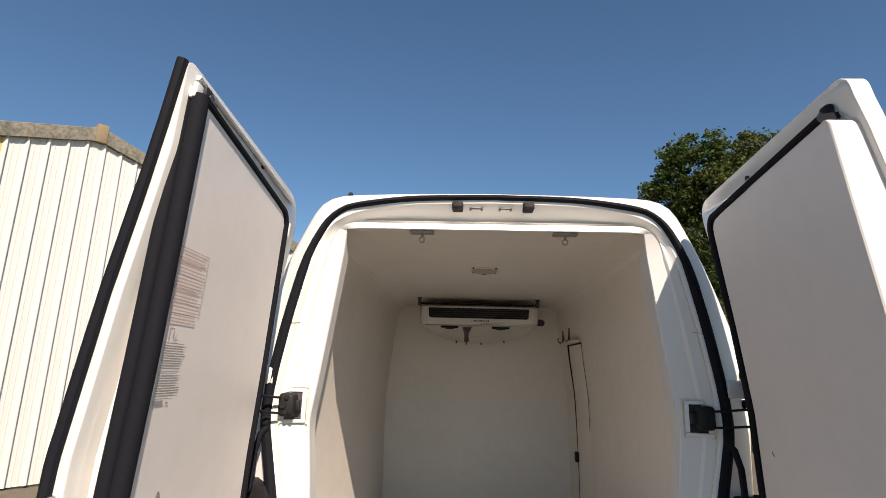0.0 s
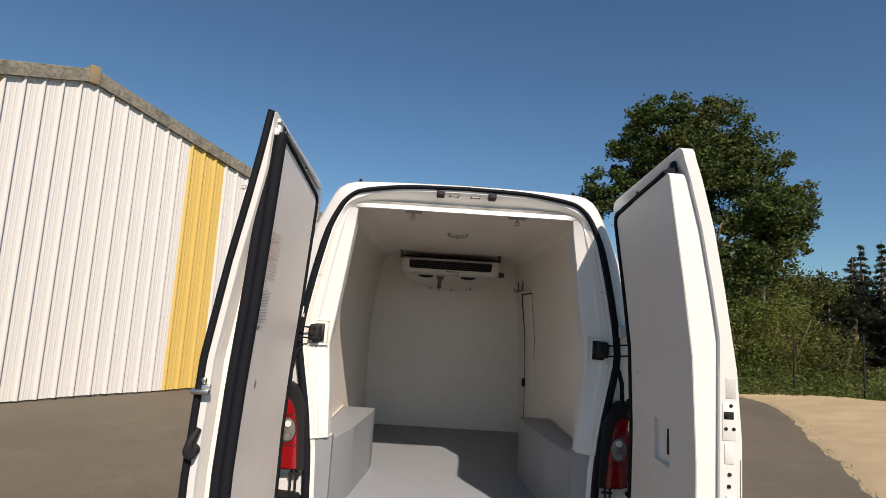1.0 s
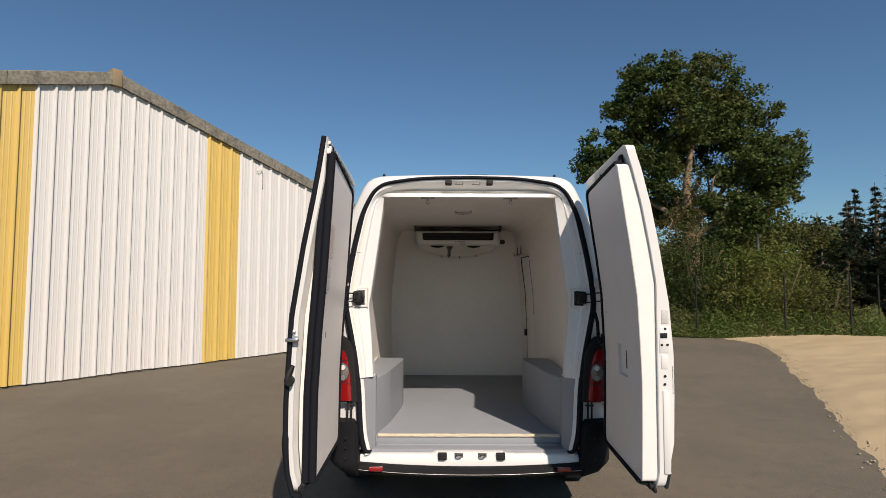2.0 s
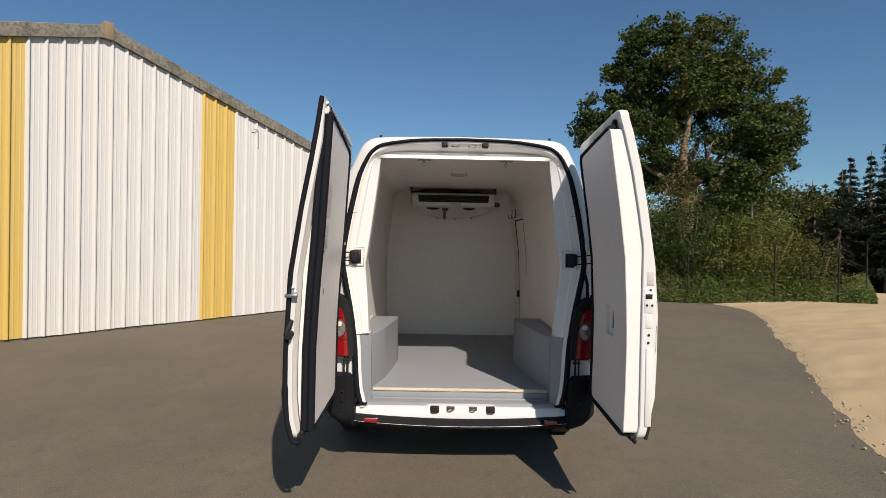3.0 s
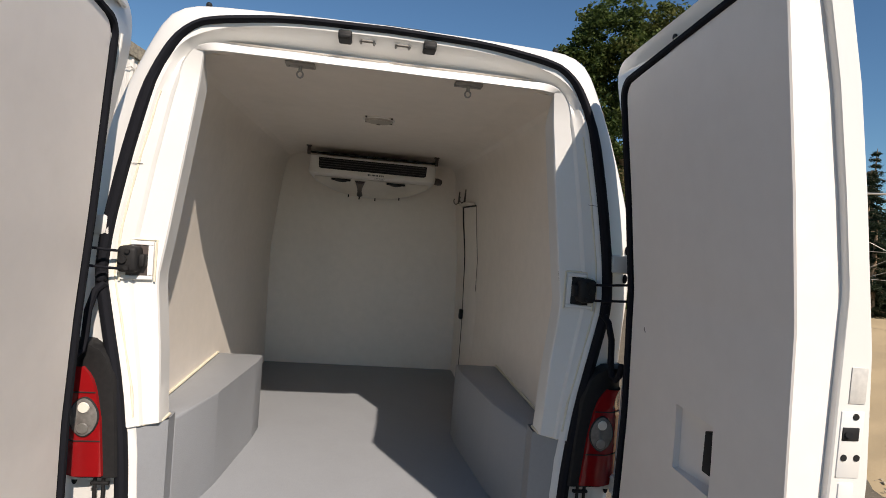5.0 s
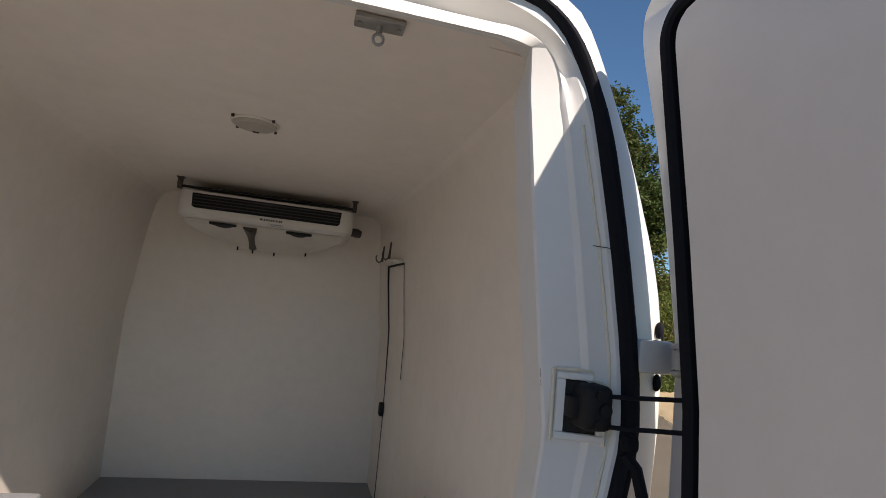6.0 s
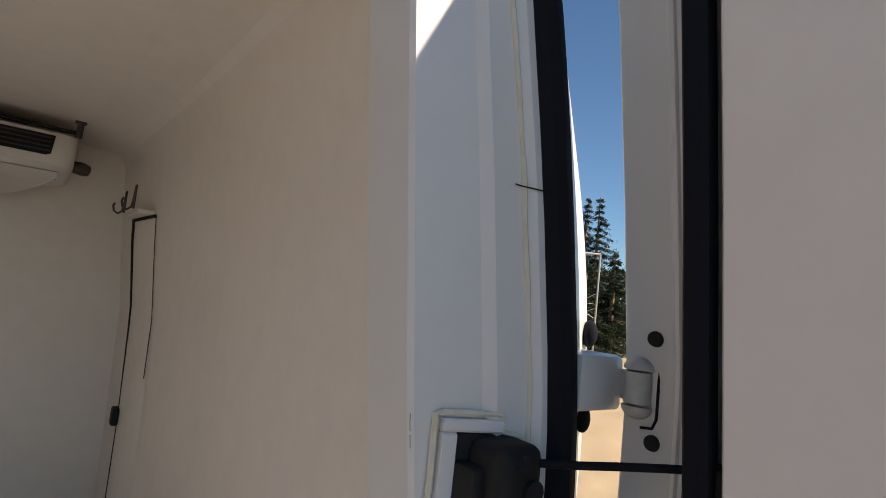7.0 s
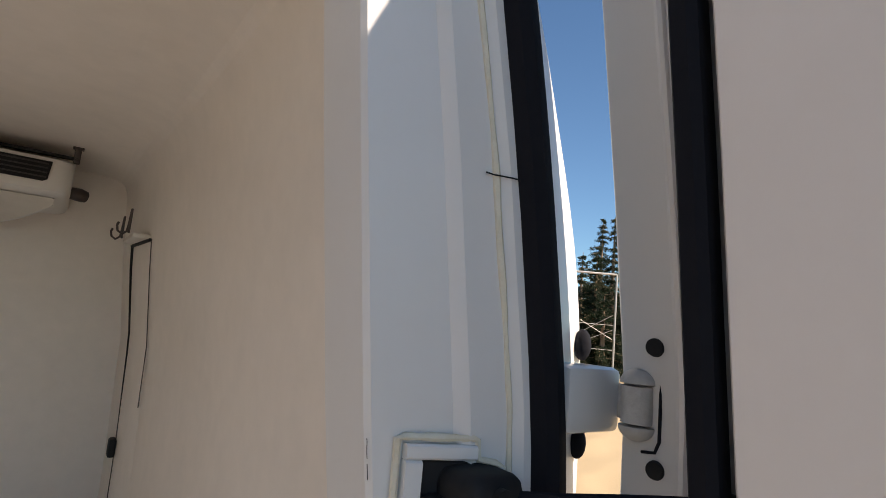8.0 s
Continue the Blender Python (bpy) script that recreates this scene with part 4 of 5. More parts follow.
R_IN = lambda z: float(np.interp(z, [0.52, 0.655, 0.825, 1.10, 1.492, 1.755, 2.0, 2.145, 2.25], [0.802, 0.804, 0.808, 0.810, 0.793, 0.760, 0.724, 0.703, 0.690]))
R_OUT = lambda z: float(np.interp(z, [0.50, 0.586, 0.771, 1.0, 1.211, 1.46, 1.753, 1.965, 2.15, 2.224, 2.32], [0.880, 0.900, 0.937, 0.943, 0.943, 0.925, 0.880, 0.842, 0.797, 0.774, 0.752]))


def rear_door(sx):
    D_IN, D_OUT, top = (R_IN, R_OUT, 2.278) if sx > 0 else (LEFT_IN, LEFT_OUT, 2.316)
    D_FLANGE = lambda z: max(D_IN(z) + 0.012, min(D_OUT(z) - 0.046, 0.862 if sx > 0 else 0.9))
    note = "white rear door with an off-white insulated lining, swung open"
    outer = rounded([(Y_HINGE, 0.545), (Y_HINGE, 2.225), (Y_FREE, top), (Y_FREE, 0.52 if sx < 0 else 0.545)], [0.05, 0.10, 0.035, 0.05])
    bm = bmesh.new()
    sheet(bm, outer, lambda z: sx * D_FLANGE(z), lambda z: sx * D_OUT(z), 60, roll=0.085)
    door = part("rear_door", bm, PAINT, VAN, note)
    free = -0.846 if sx > 0 else -0.815
    inset = [(-0.176, 0.585), (-0.176, 2.128), (free, top - 0.100), (free, 0.575)]
    panel = rounded(inset, [0.05, 0.05, 0.02, 0.02])
    bm = bmesh.new()
    sheet(bm, panel, lambda z: sx * D_IN(z), lambda z: sx * (D_FLANGE(z) + (0.022 if sx > 0 else 0.005)), 60, (-0.615, -0.455, 1.045, 1.215, 0.046) if sx > 0 else None)
    part("inner_panel", bm, PANEL, door, "off-white insulated lining panel", sharp=9)
    # gasket: a rubber tube along hinge side, top and bottom
    arc = lambda cy, cz, r, t0, t1: [(cy + r * math.cos(t), cz + r * math.sin(t)) for t in np.linspace(t0, t1, 9)]
    near = -0.822
    loop = [(near, top - 0.088), (-0.212, 2.150)] + arc(-0.209, 2.090, 0.06, 1.5, 0.0) + arc(-0.209, 0.630, 0.06, 0.0, -1.57) + [(-0.212, 0.570), (near, 0.564)]
    dense = []
    for (a, b) in zip(loop, loop[1:]):
        m = max(1, int(math.dist(a, b) / 0.05))
        dense += [(a[0] + (b[0] - a[0]) * k / m, a[1] + (b[1] - a[1]) * k / m) for k in range(m)]
    dense.append(loop[-1])
    bm = bmesh.new()
    lip = [(-0.018, 0.020), (-0.018, 0.003), (-0.012, -0.003), (0.0, -0.004), (0.009, 0.010), (0.017, 0.048), (0.0, 0.052)]
    proud = lambda z: float(np.interp(z, [0.57, 0.66], [-0.012, -0.004])) if sx > 0 else -0.004
    band(bm, [(sx * (D_IN(z) + proud(z)), y, z) for y, z in dense], [(sx * u, w) for u, w in lip], (sx, 0, 0),
         widths=[float(np.interp(y, [-0.26, -0.18], [0.85, 1.0])) for y, z in dense])
    part("gasket", bm, RUBBER, door, "black rubber gasket round the lining")
    # pressed rim seen above the gasket and along the hinge side
    bm = bmesh.new()
    if sx < 0:
        tube(bm, [(sx * (D_FLANGE(2.24 + 0.03 * t) - 0.004), -0.12 - 0.70 * t, 2.195 + (top - 2.224) * t) for t in np.linspace(0, 1, 20)], 0.008, 8)
        part("pressed_rim", bm, PAINT, door)
        bm = bmesh.new()
    tube(bm, [(sx * (D_FLANGE(z) - 0.0005), -0.104, z) for z in np.linspace(0.62, 2.12, 40)], 0.005, 8)
    part("pressed_rim", bm, PAINT, door)
    bm = bmesh.new()
    rows = []
    for z in np.linspace(0.66, 2.10, 40):
        d = D_FLANGE(z)
        rows.append([(sx * (d + 0.004), -0.118, z), (sx * (d - 0.005), -0.124, z), (sx * (d - 0.007), -0.130, z), (sx * (d - 0.007), -0.166, z), (sx * (d - 0.004), -0.174, z), (sx * (d - 0.009), -0.182, z), (sx * (d - 0.009), -0.20, z), (sx * (d + 0.004), -0.205, z)])
    loft(bm, rows, closed=True, caps=True)
    part("pressed_rim", bm, PAINT, door)
    # hinges
    for z in (0.80, 1.562):
        bm = bmesh.new()
        block(bm, sx * 0.790, sx * 0.866, -0.040, 0.030, z - 0.031, z + 0.031, 0.007)
        hinge = part("hinge", bm, PAINT, door, "white painted door hinge")
        ax, ay = D_FLANGE(z) - 0.004, -0.062
        bm = bmesh.new()
        cyl(bm, (sx * ax, ay, z - 0.017), (sx * ax, ay, z + 0.017), 0.0142, seg=20)
        block(bm, sx * (ax + 0.002), sx * 0.866, ay + 0.004, -0.020, z - 0.0165, z + 0.0165, 0.003)
        part("hinge_barrel", bm, HINGE, hinge, "dull grey hinge barrel")
        for up in (-1, 1):
            bm = bmesh.new()
            bmesh.ops.create_uvsphere(bm, u_segments=20, v_segments=12, radius=1, matrix=Matrix.Translation((sx * ax, ay, z + up * 0.020)) @ Matrix.Diagonal((0.0150, 0.0165, 0.0135, 1)))
            for v in bm.verts:
                if (v.co.z - z) * up < 0.0195:
                    v.co.z = z + up * 0.0195
            bmesh.ops.remove_doubles(bm, verts=bm.verts[:], dist=0.0002)
            part("hinge_knuckle", bm, HINGE, hinge, "rounded hinge knuckle")
        bm = bmesh.new()
        fx = D_FLANGE(z) - 0.0005
        tube(bm, [(sx * fx, -0.066, z + 0.043), (sx * fx, -0.079, z + 0.041), (sx * fx, -0.083, z + 0.034), (sx * fx, -0.083, z - 0.030), (sx * fx, -0.079, z - 0.040), (sx * fx, -0.066, z - 0.042)], 0.0016, 6)
        part("hinge_joint", bm, RUBBER, hinge, "dark joint round the hinge")
        for dz in (-0.052, 0.050):
            bm = bmesh.new()
            bmesh.ops.create_uvsphere(bm, u_segments=14, v_segments=8, radius=1, matrix=Matrix.Translation((sx * 0.868, 0.012, z + dz)) @ Matrix.Diagonal((0.008, 0.010, 0.017, 1)))
            part("hinge_plug", bm, RUBBER, hinge, "black rubber plug beside the hinge")
    for z in (0.745, 0.855, 1.507, 1.617):
        bm = bmesh.new()
        x = D_FLANGE(z)
        cyl(bm, (sx * (x + 0.002), -0.080, z), (sx * (x - 0.003), -0.080, z), 0.0092, 0.0080, seg=18)
        part("bolt_cap", bm, BLACK, door, "dark round bolt plug")
    for y, z in ((-0.40, 2.205 if sx > 0 else 2.225), (-0.30, 0.575)):
        bm = bmesh.new()
        x = D_FLANGE(z)
        cyl(bm, (sx * (x + 0.002), y, z), (sx * (x - 0.006), y, z), 0.008, seg=10)
        part("drain_hole", bm, BLACK, door)
    # upper lock by the top corner
    bm = bmesh.new()
    lz = top - 0.082
    x = D_FLANGE(lz + 0.02)
    block(bm, sx * (x - 0.022), sx * (x - 0.002), -0.806, -0.772, lz - 0.004, lz + 0.040, 0.008)
    part("upper_lock", bm, BLACK, door, "black upper door lock")
    bm = bmesh.new()
    cyl(bm, (sx * (x - 0.026), -0.782, lz + 0.014), (sx * (x - 0.004), -0.782, lz + 0.014), 0.011, seg=14)
    block(bm, sx * (x - 0.016), sx * (x - 0.004), -0.774, -0.738, lz + 0.008, lz + 0.024, 0.004)
    part("lock_wheel", bm, DARK_STEEL, door)
    # lower lock
    bm = bmesh.new()
    x = D_FLANGE(0.54)
    block(bm, sx * (x - 0.026), sx * (x + 0.0), -0.850, -0.785, 0.536, 0.566, 0.010)
    block(bm, sx * (x - 0.012), sx * (x + 0.004), -0.866, -0.835, 0.528, 0.556, 0.006)
    part("lower_lock", bm, BLACK, door, "black lower door lock")
    # outer skin's edge trim
    if sx < 0:
        bm = bmesh.new()
        run = [(sx * (D_OUT(z) - 0.010), Y_FREE - 0.004, z) for z in np.linspace(2.306, 0.530, 70)]
        run += [(sx * (D_OUT(0.52) - 0.018), Y_FREE - 0.002, 0.514), (sx * (D_OUT(0.52) - 0.034), Y_FREE + 0.002, 0.508), (sx * (D_OUT(0.52) - 0.050), Y_FREE + 0.004, 0.516)]
        tube(bm, run, [0.0135 + 0.004 * float(np.interp(p[2], [0.55, 0.70, 0.76, 0.79, 0.80], [0, 0.4, 1, 1, 0])) + 0.0006 * noise.noise((p[2] * 9, 2, 2)) for p in run], 8)
        part("edge_seal", bm, RUBBER, door, "black rubber seal along the closing edge")
        bm = bmesh.new()
        for off, r in ((0.012, 0.021), (0.046, 0.019)):
            tube(bm, [(sx * (D_IN(z) + off), -0.826, z) for z in np.linspace(0.565, 2.232, 60)], r, 10)
        part("wide_gasket", bm, RUBBER, door, "wide double black gasket")
        # torn end of the gasket at the top
        bm = bmesh.new()
        for k, (a, h) in enumerate(((0.0, 0.030), (0.011, 0.019), (0.022, 0.026), (0.032, 0.014))):
            block(bm, sx * (0.752 + a), sx * (0.764 + a), -0.846 + 0.003 * (k % 2), -0.815, 2.222, 2.232 + h, 0.004)
        part("gasket_end", bm, PAPER, door, "torn pale end of the gasket")
        bm = bmesh.new()
        for a in ((0.0, 0.02), (0.01, 0.035)):
            tube(bm, [(sx * 0.768, -0.862 + a[0], 2.298), (sx * 0.764, -0.866 + a[1], 2.308), (sx * 0.760, -0.856 + a[1], 2.312)], 0.005, 6)
        part("rubber_flap", bm, RUBBER, door)
        # lock bracket and rod guide on the closing edge
        bm = bmesh.new()
        block(bm, sx * 0.875, sx * 0.925, -0.872, -0.855, 1.262, 1.298, 0.004)
        block(bm, sx * 0.888, sx * 0.910, -0.876, -0.858, 1.298, 1.325, 0.009)
        block(bm, sx * 0.868, sx * 0.932, -0.895, -0.868, 1.266, 1.284, 0.004)
        part("lock_bracket", bm, STEEL, door, "zinc lock bracket")
        bm = bmesh.new()
        tube(bm, [(sx * 0.895, -0.875, 1.15), (sx * 0.912, -0.885, 1.11), (sx * 0.918, -0.888, 1.08), (sx * 0.905, -0.885, 1.05)], [0.010, 0.016, 0.018, 0.012], 8)
        cyl(bm, (sx * 0.91, -0.862, 1.075), (sx * 0.91, -0.90, 1.075), 0.022, seg=14)
        part("release_lever", bm, BLACK, door, "black release lever")
        # plug in the panel
        bm = bmesh.new()
        bmesh.ops.create_uvsphere(bm, u_segments=14, v_segments=8, radius=1, matrix=Matrix.Translation((sx * (D_IN(1.28) + 0.002), -0.695, 1.284)) @ Matrix.Diagonal((0.006, 0.011, 0.021, 1)))
        part("panel_plug", bm, GALV, door, "small oval grey plug")
        notices(door)
    else:
        # lock case, strike and stickers on the closing edge
        bm = bmesh.new()
        block(bm, 0.872, 0.922, -0.8645, -0.858, 1.215, 1.345, 0.002)
        part("lock_case", bm, PAINT, door)
        bm = bmesh.new()
        block(bm, 0.876, 0.912, -0.8665, -0.860, 1.288, 1.314, 0.0015)
        cyl(bm, (0.890, -0.864, 1.300), (0.884, -0.872, 1.302), 0.006, seg=10)
        part("door_latch", bm, BLACK, door, "black latch with steel tongue")
        for xx, z in ((0.902, 1.335), (0.884, 1.255), (0.912, 1.255), (0.898, 1.10), (0.896, 1.06)):
            bm = bmesh.new()
            cyl(bm, (xx, -0.860, z), (xx, -0.8662, z), 0.0065, seg=10)
            part("lock_screw", bm, BLACK, door)
        bm = bmesh.new()
        block(bm, 0.885, 0.920, -0.8640, -0.8615, 1.36, 1.43, 0.0004)
        part("sticker", bm, STICKER, door, "small grey data sticker")
        bm = bmesh.new()
        block(bm, 0.880, 0.914, -0.8650, -0.857, 1.135, 1.205, 0.003)
        block(bm, 0.884, 0.920, -0.8690, -0.857, 0.62, 1.03, 0.006)
        part("edge_cover", bm, PAINT, door, "white pressed cover on the closing edge")
        bm = bmesh.new()
        block(bm, 0.925, 0.948, -0.862, -0.80, 1.00, 1.16, 0.010)
        part("outer_handle", bm, BLACK, door, "black outer handle")
        bm = bmesh.new()
        loft(bm, [[(R_OUT(z) - 0.004, -0.866, z), (R_OUT(z) + 0.008, -0.868, z), (R_OUT(z) + 0.008, -0.82, z), (R_OUT(z) - 0.004, -0.82, z)] for z in np.linspace(0.552, 0.66, 8)], closed=True, caps=True)
        part("corner_guard", bm, BLACK, door, "black guard on the lower corner")
        # rim pressing that follows the closing edge
        bm = bmesh.new()
        tube(bm, [(D_FLANGE(z) + 0.004 + 0.012 * (z < 2.05), -0.852 + 0.02 * max(0, z - 2.05) * 4, z) for z in np.linspace(0.60, 2.14, 50)], 0.005, 8)
        part("pressed_rim", bm, PAINT, door)
        # dark slot inside the pull pocket
        bm = bmesh.new()
        x = D_IN(1.15)
        block(bm, x + 0.006, x + 0.040, -0.606, -0.574, 1.090, 1.190, 0.002)
        part("pocket_slot", bm, DARK, door)
        bm = bmesh.new()
        tube(bm, [(D_IN(1.37) - 0.001, -0.268, 1.372), (D_IN(1.37) - 0.002, -0.262, 1.377), (D_IN(1.37) - 0.001, -0.258, 1.385)], 0.0012, 5)
        part("scratch", bm, INK, door)
    # the doors stand a little past square, and reach a little farther than the pressed panel
    for ob in (door, *door.children_recursive):
        lining = ob.name.startswith(("inner_panel", "gasket", "wide", "notice", "panel", "pocket", "scratch"))
        hinge_out, free_out = ((0.048, 0.010) if lining else (0.032, 0.032)) if sx > 0 else (0.020, 0.004) if lining else (0.012, 0.028)
        k = (hinge_out - free_out) / (Y_HINGE - Y_FREE)
        lean = Matrix.Identity(4)
        lean[0][1], lean[0][3] = sx * k, sx * (hinge_out - k * Y_HINGE)
        lean[1][1], lean[1][3] = REACH, (1 - REACH) * Y_HINGE
        ob.data.transform(lean)
    return door


def notices(door):
    """Printed notices on the lining: a ruled red box and blocks of small print, as plain bars."""
    rng = random.Random(3)
    flat = lambda y, z, dx=0.0012: (-(LEFT_IN(z) - dx), y, z)

    def bar(bm, y0, y1, z0, z1, dx):
        vs = [bm.verts.new(flat(y, z, dx)) for y, z in ((y0, z0), (y1, z0), (y1, z1), (y0, z1))]
        bm.faces.new(vs)

    bm = bmesh.new()
    y0, y1, z0, z1 = -0.806, -0.668, 1.712, 1.862
    for a in ((y0, y1, z1 - 0.003, z1), (y0, y1, z0, z0 + 0.003), (y0, y0 + 0.0022, z0, z1), (y1 - 0.0022, y1, z0, z1)):
        bar(bm, *a, 0.002)
    for z in (1.832, 1.795, 1.765, 1.738):
        bar(bm, y0, y1, z, z + 0.0020, 0.002)
    for i in range(17):
        z = z1 - 0.010 - i * 0.0083
        cut = rng.uniform(0.0, 0.035)
        bar(bm, y0 + 0.005 + (cut if i in (0, 1, 5) else 0), y1 - 0.005 - cut, z, z + 0.0032, 0.002)
    for i in range(3):
        z = 1.700 - i * 0.0075
        bar(bm, y0 + 0.004, y1 - 0.004 - rng.uniform(0, 0.02), z, z + 0.0035, 0.002)
    part("notice_print", bm, INK_RED, door, "faded red printed notice", smooth=False)
    bm = bmesh.new()
    for a in ((-0.790, -0.772, 1.676, 1.679), (-0.790, -0.787, 1.645, 1.679), (-0.772, -0.769, 1.648, 1.672), (-0.768, -0.745, 1.644, 1.646), (-0.760, -0.757, 1.644, 1.656)):
        bar(bm, *a, 0.002)
    part("notice_drawing", bm, INK_RED, door, smooth=False)
    bm = bmesh.new()
    for i in range(22):
        if i in (11,):
            continue
        z = 1.636 - i * 0.0056
        bar(bm, -0.800, -0.700 - rng.uniform(0, 0.022), z, z + 0.0020, 0.002)
    bar(bm, -0.798, -0.760, 1.500, 1.509, 0.002)
    bar(bm, -0.748, -0.738, 1.500, 1.504, 0.002)
    part("notice_text", bm, INK_PALE, door, "lines of small dark print", smooth=False)


rear_door(-1)
rear_door(1)


# ---- fittings in the cargo box ----
def evaporator():
    unit = thing("evaporator_unit", "off-white cooling evaporator hung under the ceiling by the bulkhead", "cooling unit", place=(-0.018, 2.1, 1.9))
    o = Vector((0.0, 2.1, 1.9))

    def add(name, bm, mat, label="", parent=None, smooth=True):
        bmesh.ops.translate(bm, verts=bm.verts[:], vec=-o)
        return part(name, bm, mat, parent or unit, label, smooth)

    W = 0.440
    # housing: swept section with rounded ends
    bm = bmesh.new()
    rows = []
    for x in np.r_[np.linspace(-W, -W + 0.06, 7), np.linspace(-0.33, 0.33, 9), np.linspace(W - 0.06, W, 7)]:
        e = max(0.0, abs(x) - (W - 0.06)) / 0.06
        k = 1 - math.sqrt(max(0.0, 1 - e * e))
        rows.append([(x, 2.46, 2.085), (x, 2.03 + 0.03 * k, 2.085), (x, 2.005 + 0.04 * k, 2.078 - 0.01 * k), (x, 1.985 + 0.05 * k, 1.985), (x, 1.985 + 0.06 * k, 1.960 + 0.015 * k),
                     (x, 2.010 + 0.06 * k, 1.945 + 0.02 * k), (x, 2.30, 1.93 + 0.03 * k), (x, 2.46, 1.93 + 0.03 * k)])
    loft(bm, rows, closed=True, caps=True)
    add("housing", bm, UNIT, "off-white moulded housing")
    # front grille
    bm = bmesh.new()
    prism(bm, [(-0.372, 2.066), (0.372, 2.066), (0.366, 1.998), (0.352, 1.990), (-0.352, 1.990), (-0.366, 1.998)], "y", 1.984, 2.02)
    for v in bm.verts:
        v.co.y += 0.20 * (v.co.z - 1.985) - 0.004
    add("grille_recess", bm, DARK, "dark grille opening", smooth=False)
    for i in range(4):
        bm = bmesh.new()
        z = 2.003 + i * 0.0165
        block(bm, -0.362, 0.362, 1.976 + 0.2 * (z - 1.985), 1.990 + 0.2 * (z - 1.985), z, z + 0.0045, 0.001)
        add("grille_slat", bm, SLAT)
    bm = bmesh.new()
    bars = [(-0.035, -0.022), (-0.016, -0.010), (-0.007, -0.001), (0.002, 0.007), (0.010, 0.016), (0.019, 0.026), (0.029, 0.036), (0.043, 0.049), (0.052, 0.055), (0.058, 0.064), (0.067, 0.075)]
    for a, b in bars:
        block(bm, a, b, 1.9815, 1.986, 1.968, 1.978)
    add("maker_mark", bm, INK, "small dark maker's mark", smooth=False)
    bm = bmesh.new()
    tube(bm, [(0.045 + 0.034 * math.copysign(abs(math.cos(t)) ** 0.4, math.cos(t)), 1.9865 - 0.3 * (0.9535 + 0.007 * math.sin(t) - 0.96), 1.9535 + 0.008 * math.copysign(abs(math.sin(t)) ** 0.4, math.sin(t))) for t in np.linspace(0, 2 * math.pi, 25)[:-1]], 0.0012, 5, closed=True)
    for k in range(5):
        block(bm, 0.020 + 0.011 * k, 0.028 + 0.011 * k, 1.986, 1.992, 1.951, 1.956)
    add("rating_label", bm, INK_PALE, smooth=False)
    # drip pan with a bowed rear edge
    bm = bmesh.new()
    rows = []
    for t in np.linspace(-1, 1, 25):
        x = 0.395 * t
        bow = 1 - abs(t) ** 2.6
        rows.append([(x, 2.03, 1.940), (x, 2.03 + 0.16 * bow, 1.928 - 0.03 * bow), (x, 2.04 + 0.40 * bow, 1.918 - 0.080 * bow), (x, 2.045 + 0.40 * bow, 1.930 - 0.080 * bow), (x, 2.10, 1.955)])
    loft(bm, rows, closed=True, caps=True)
    add("drip_pan", bm, UNIT_PAN, "stained grey-beige drip pan")
    for x in (-0.215, 0.165):
        bm = bmesh.new()
        lo, hi = 2.034, 2.082
        outline = [(x - 0.066, lo), (x + 0.066, lo)] + [(x + u, hi + 0.006 - 0.007 * (k % 2) - 1.05 * max(0.0, abs(u) - 0.014)) for k, u in enumerate(np.linspace(0.056, -0.056, 9))]
        prism(bm, outline, "z", 1.9235, 1.936)
        for v in bm.verts:
            v.co.z -= 0.16 * (v.co.y - 2.03)
        add("fan_opening", bm, DARK, "dark fan opening with a toothed edge", smooth=False)
    bm = bmesh.new()
    tube(bm, [(-0.085, 2.06, 1.932), (-0.085, 2.12, 1.918), (-0.087, 2.20, 1.900), (-0.088, 2.30, 1.876), (-0.088, 2.39, 1.852)], [0.036, 0.030, 0.021, 0.018, 0.023], 12, flat=0.6)
    add("drain_tube", bm, BROWN, "brown funnel-shaped drain tube")
    bm = bmesh.new()
    tube(bm, [(0.395 * t, 2.043 + 0.40 * (1 - abs(t) ** 2.6), 1.920 - 0.080 * (1 - abs(t) ** 2.6)) for t in np.linspace(-0.99, 0.99, 31)], 0.005, 6)
    add("pan_rim", bm, UNIT, "pale rim round the drip pan")
    for x in (-0.17, -0.09, 0.03, 0.21):
        t = x / 0.395
        bow = 1 - abs(t) ** 2.6
        bm = bmesh.new()
        cyl(bm, (x, 2.03 + 0.40 * bow, 1.930 - 0.08 * bow), (x, 2.035 + 0.40 * bow, 1.900 - 0.08 * bow), 0.0048, seg=8)
        add("pan_screw", bm, BLACK)
    bm = bmesh.new()
    block(bm, -0.435, 0.435, 2.030, 2.050, 2.094, 2.106, 0.004)
    add("mounting_rail", bm, BLACK, "dark mounting rail")
    for x in (-0.445, 0.440):
        bm = bmesh.new()
        block(bm, x - 0.011, x + 0.011, 2.030, 2.056, 2.084, 2.146, 0.003)
        block(bm, x - 0.018, x + 0.018, 2.026, 2.060, 2.139, 2.146, 0.002)
        cyl(bm, (x, 2.03, 2.108), (x, 2.018, 2.108), 0.011, seg=6)
        add("mounting_bracket", bm, BROWN, "steel mounting bracket")
    bm = bmesh.new()
    tube(bm, [(0.43, 2.12, 1.985), (0.47, 2.12, 1.982), (0.49, 2.13, 1.98)], [0.022, 0.026, 0.022], 12)
    add("pipe_stub", bm, BROWN, "brown pipe stub")


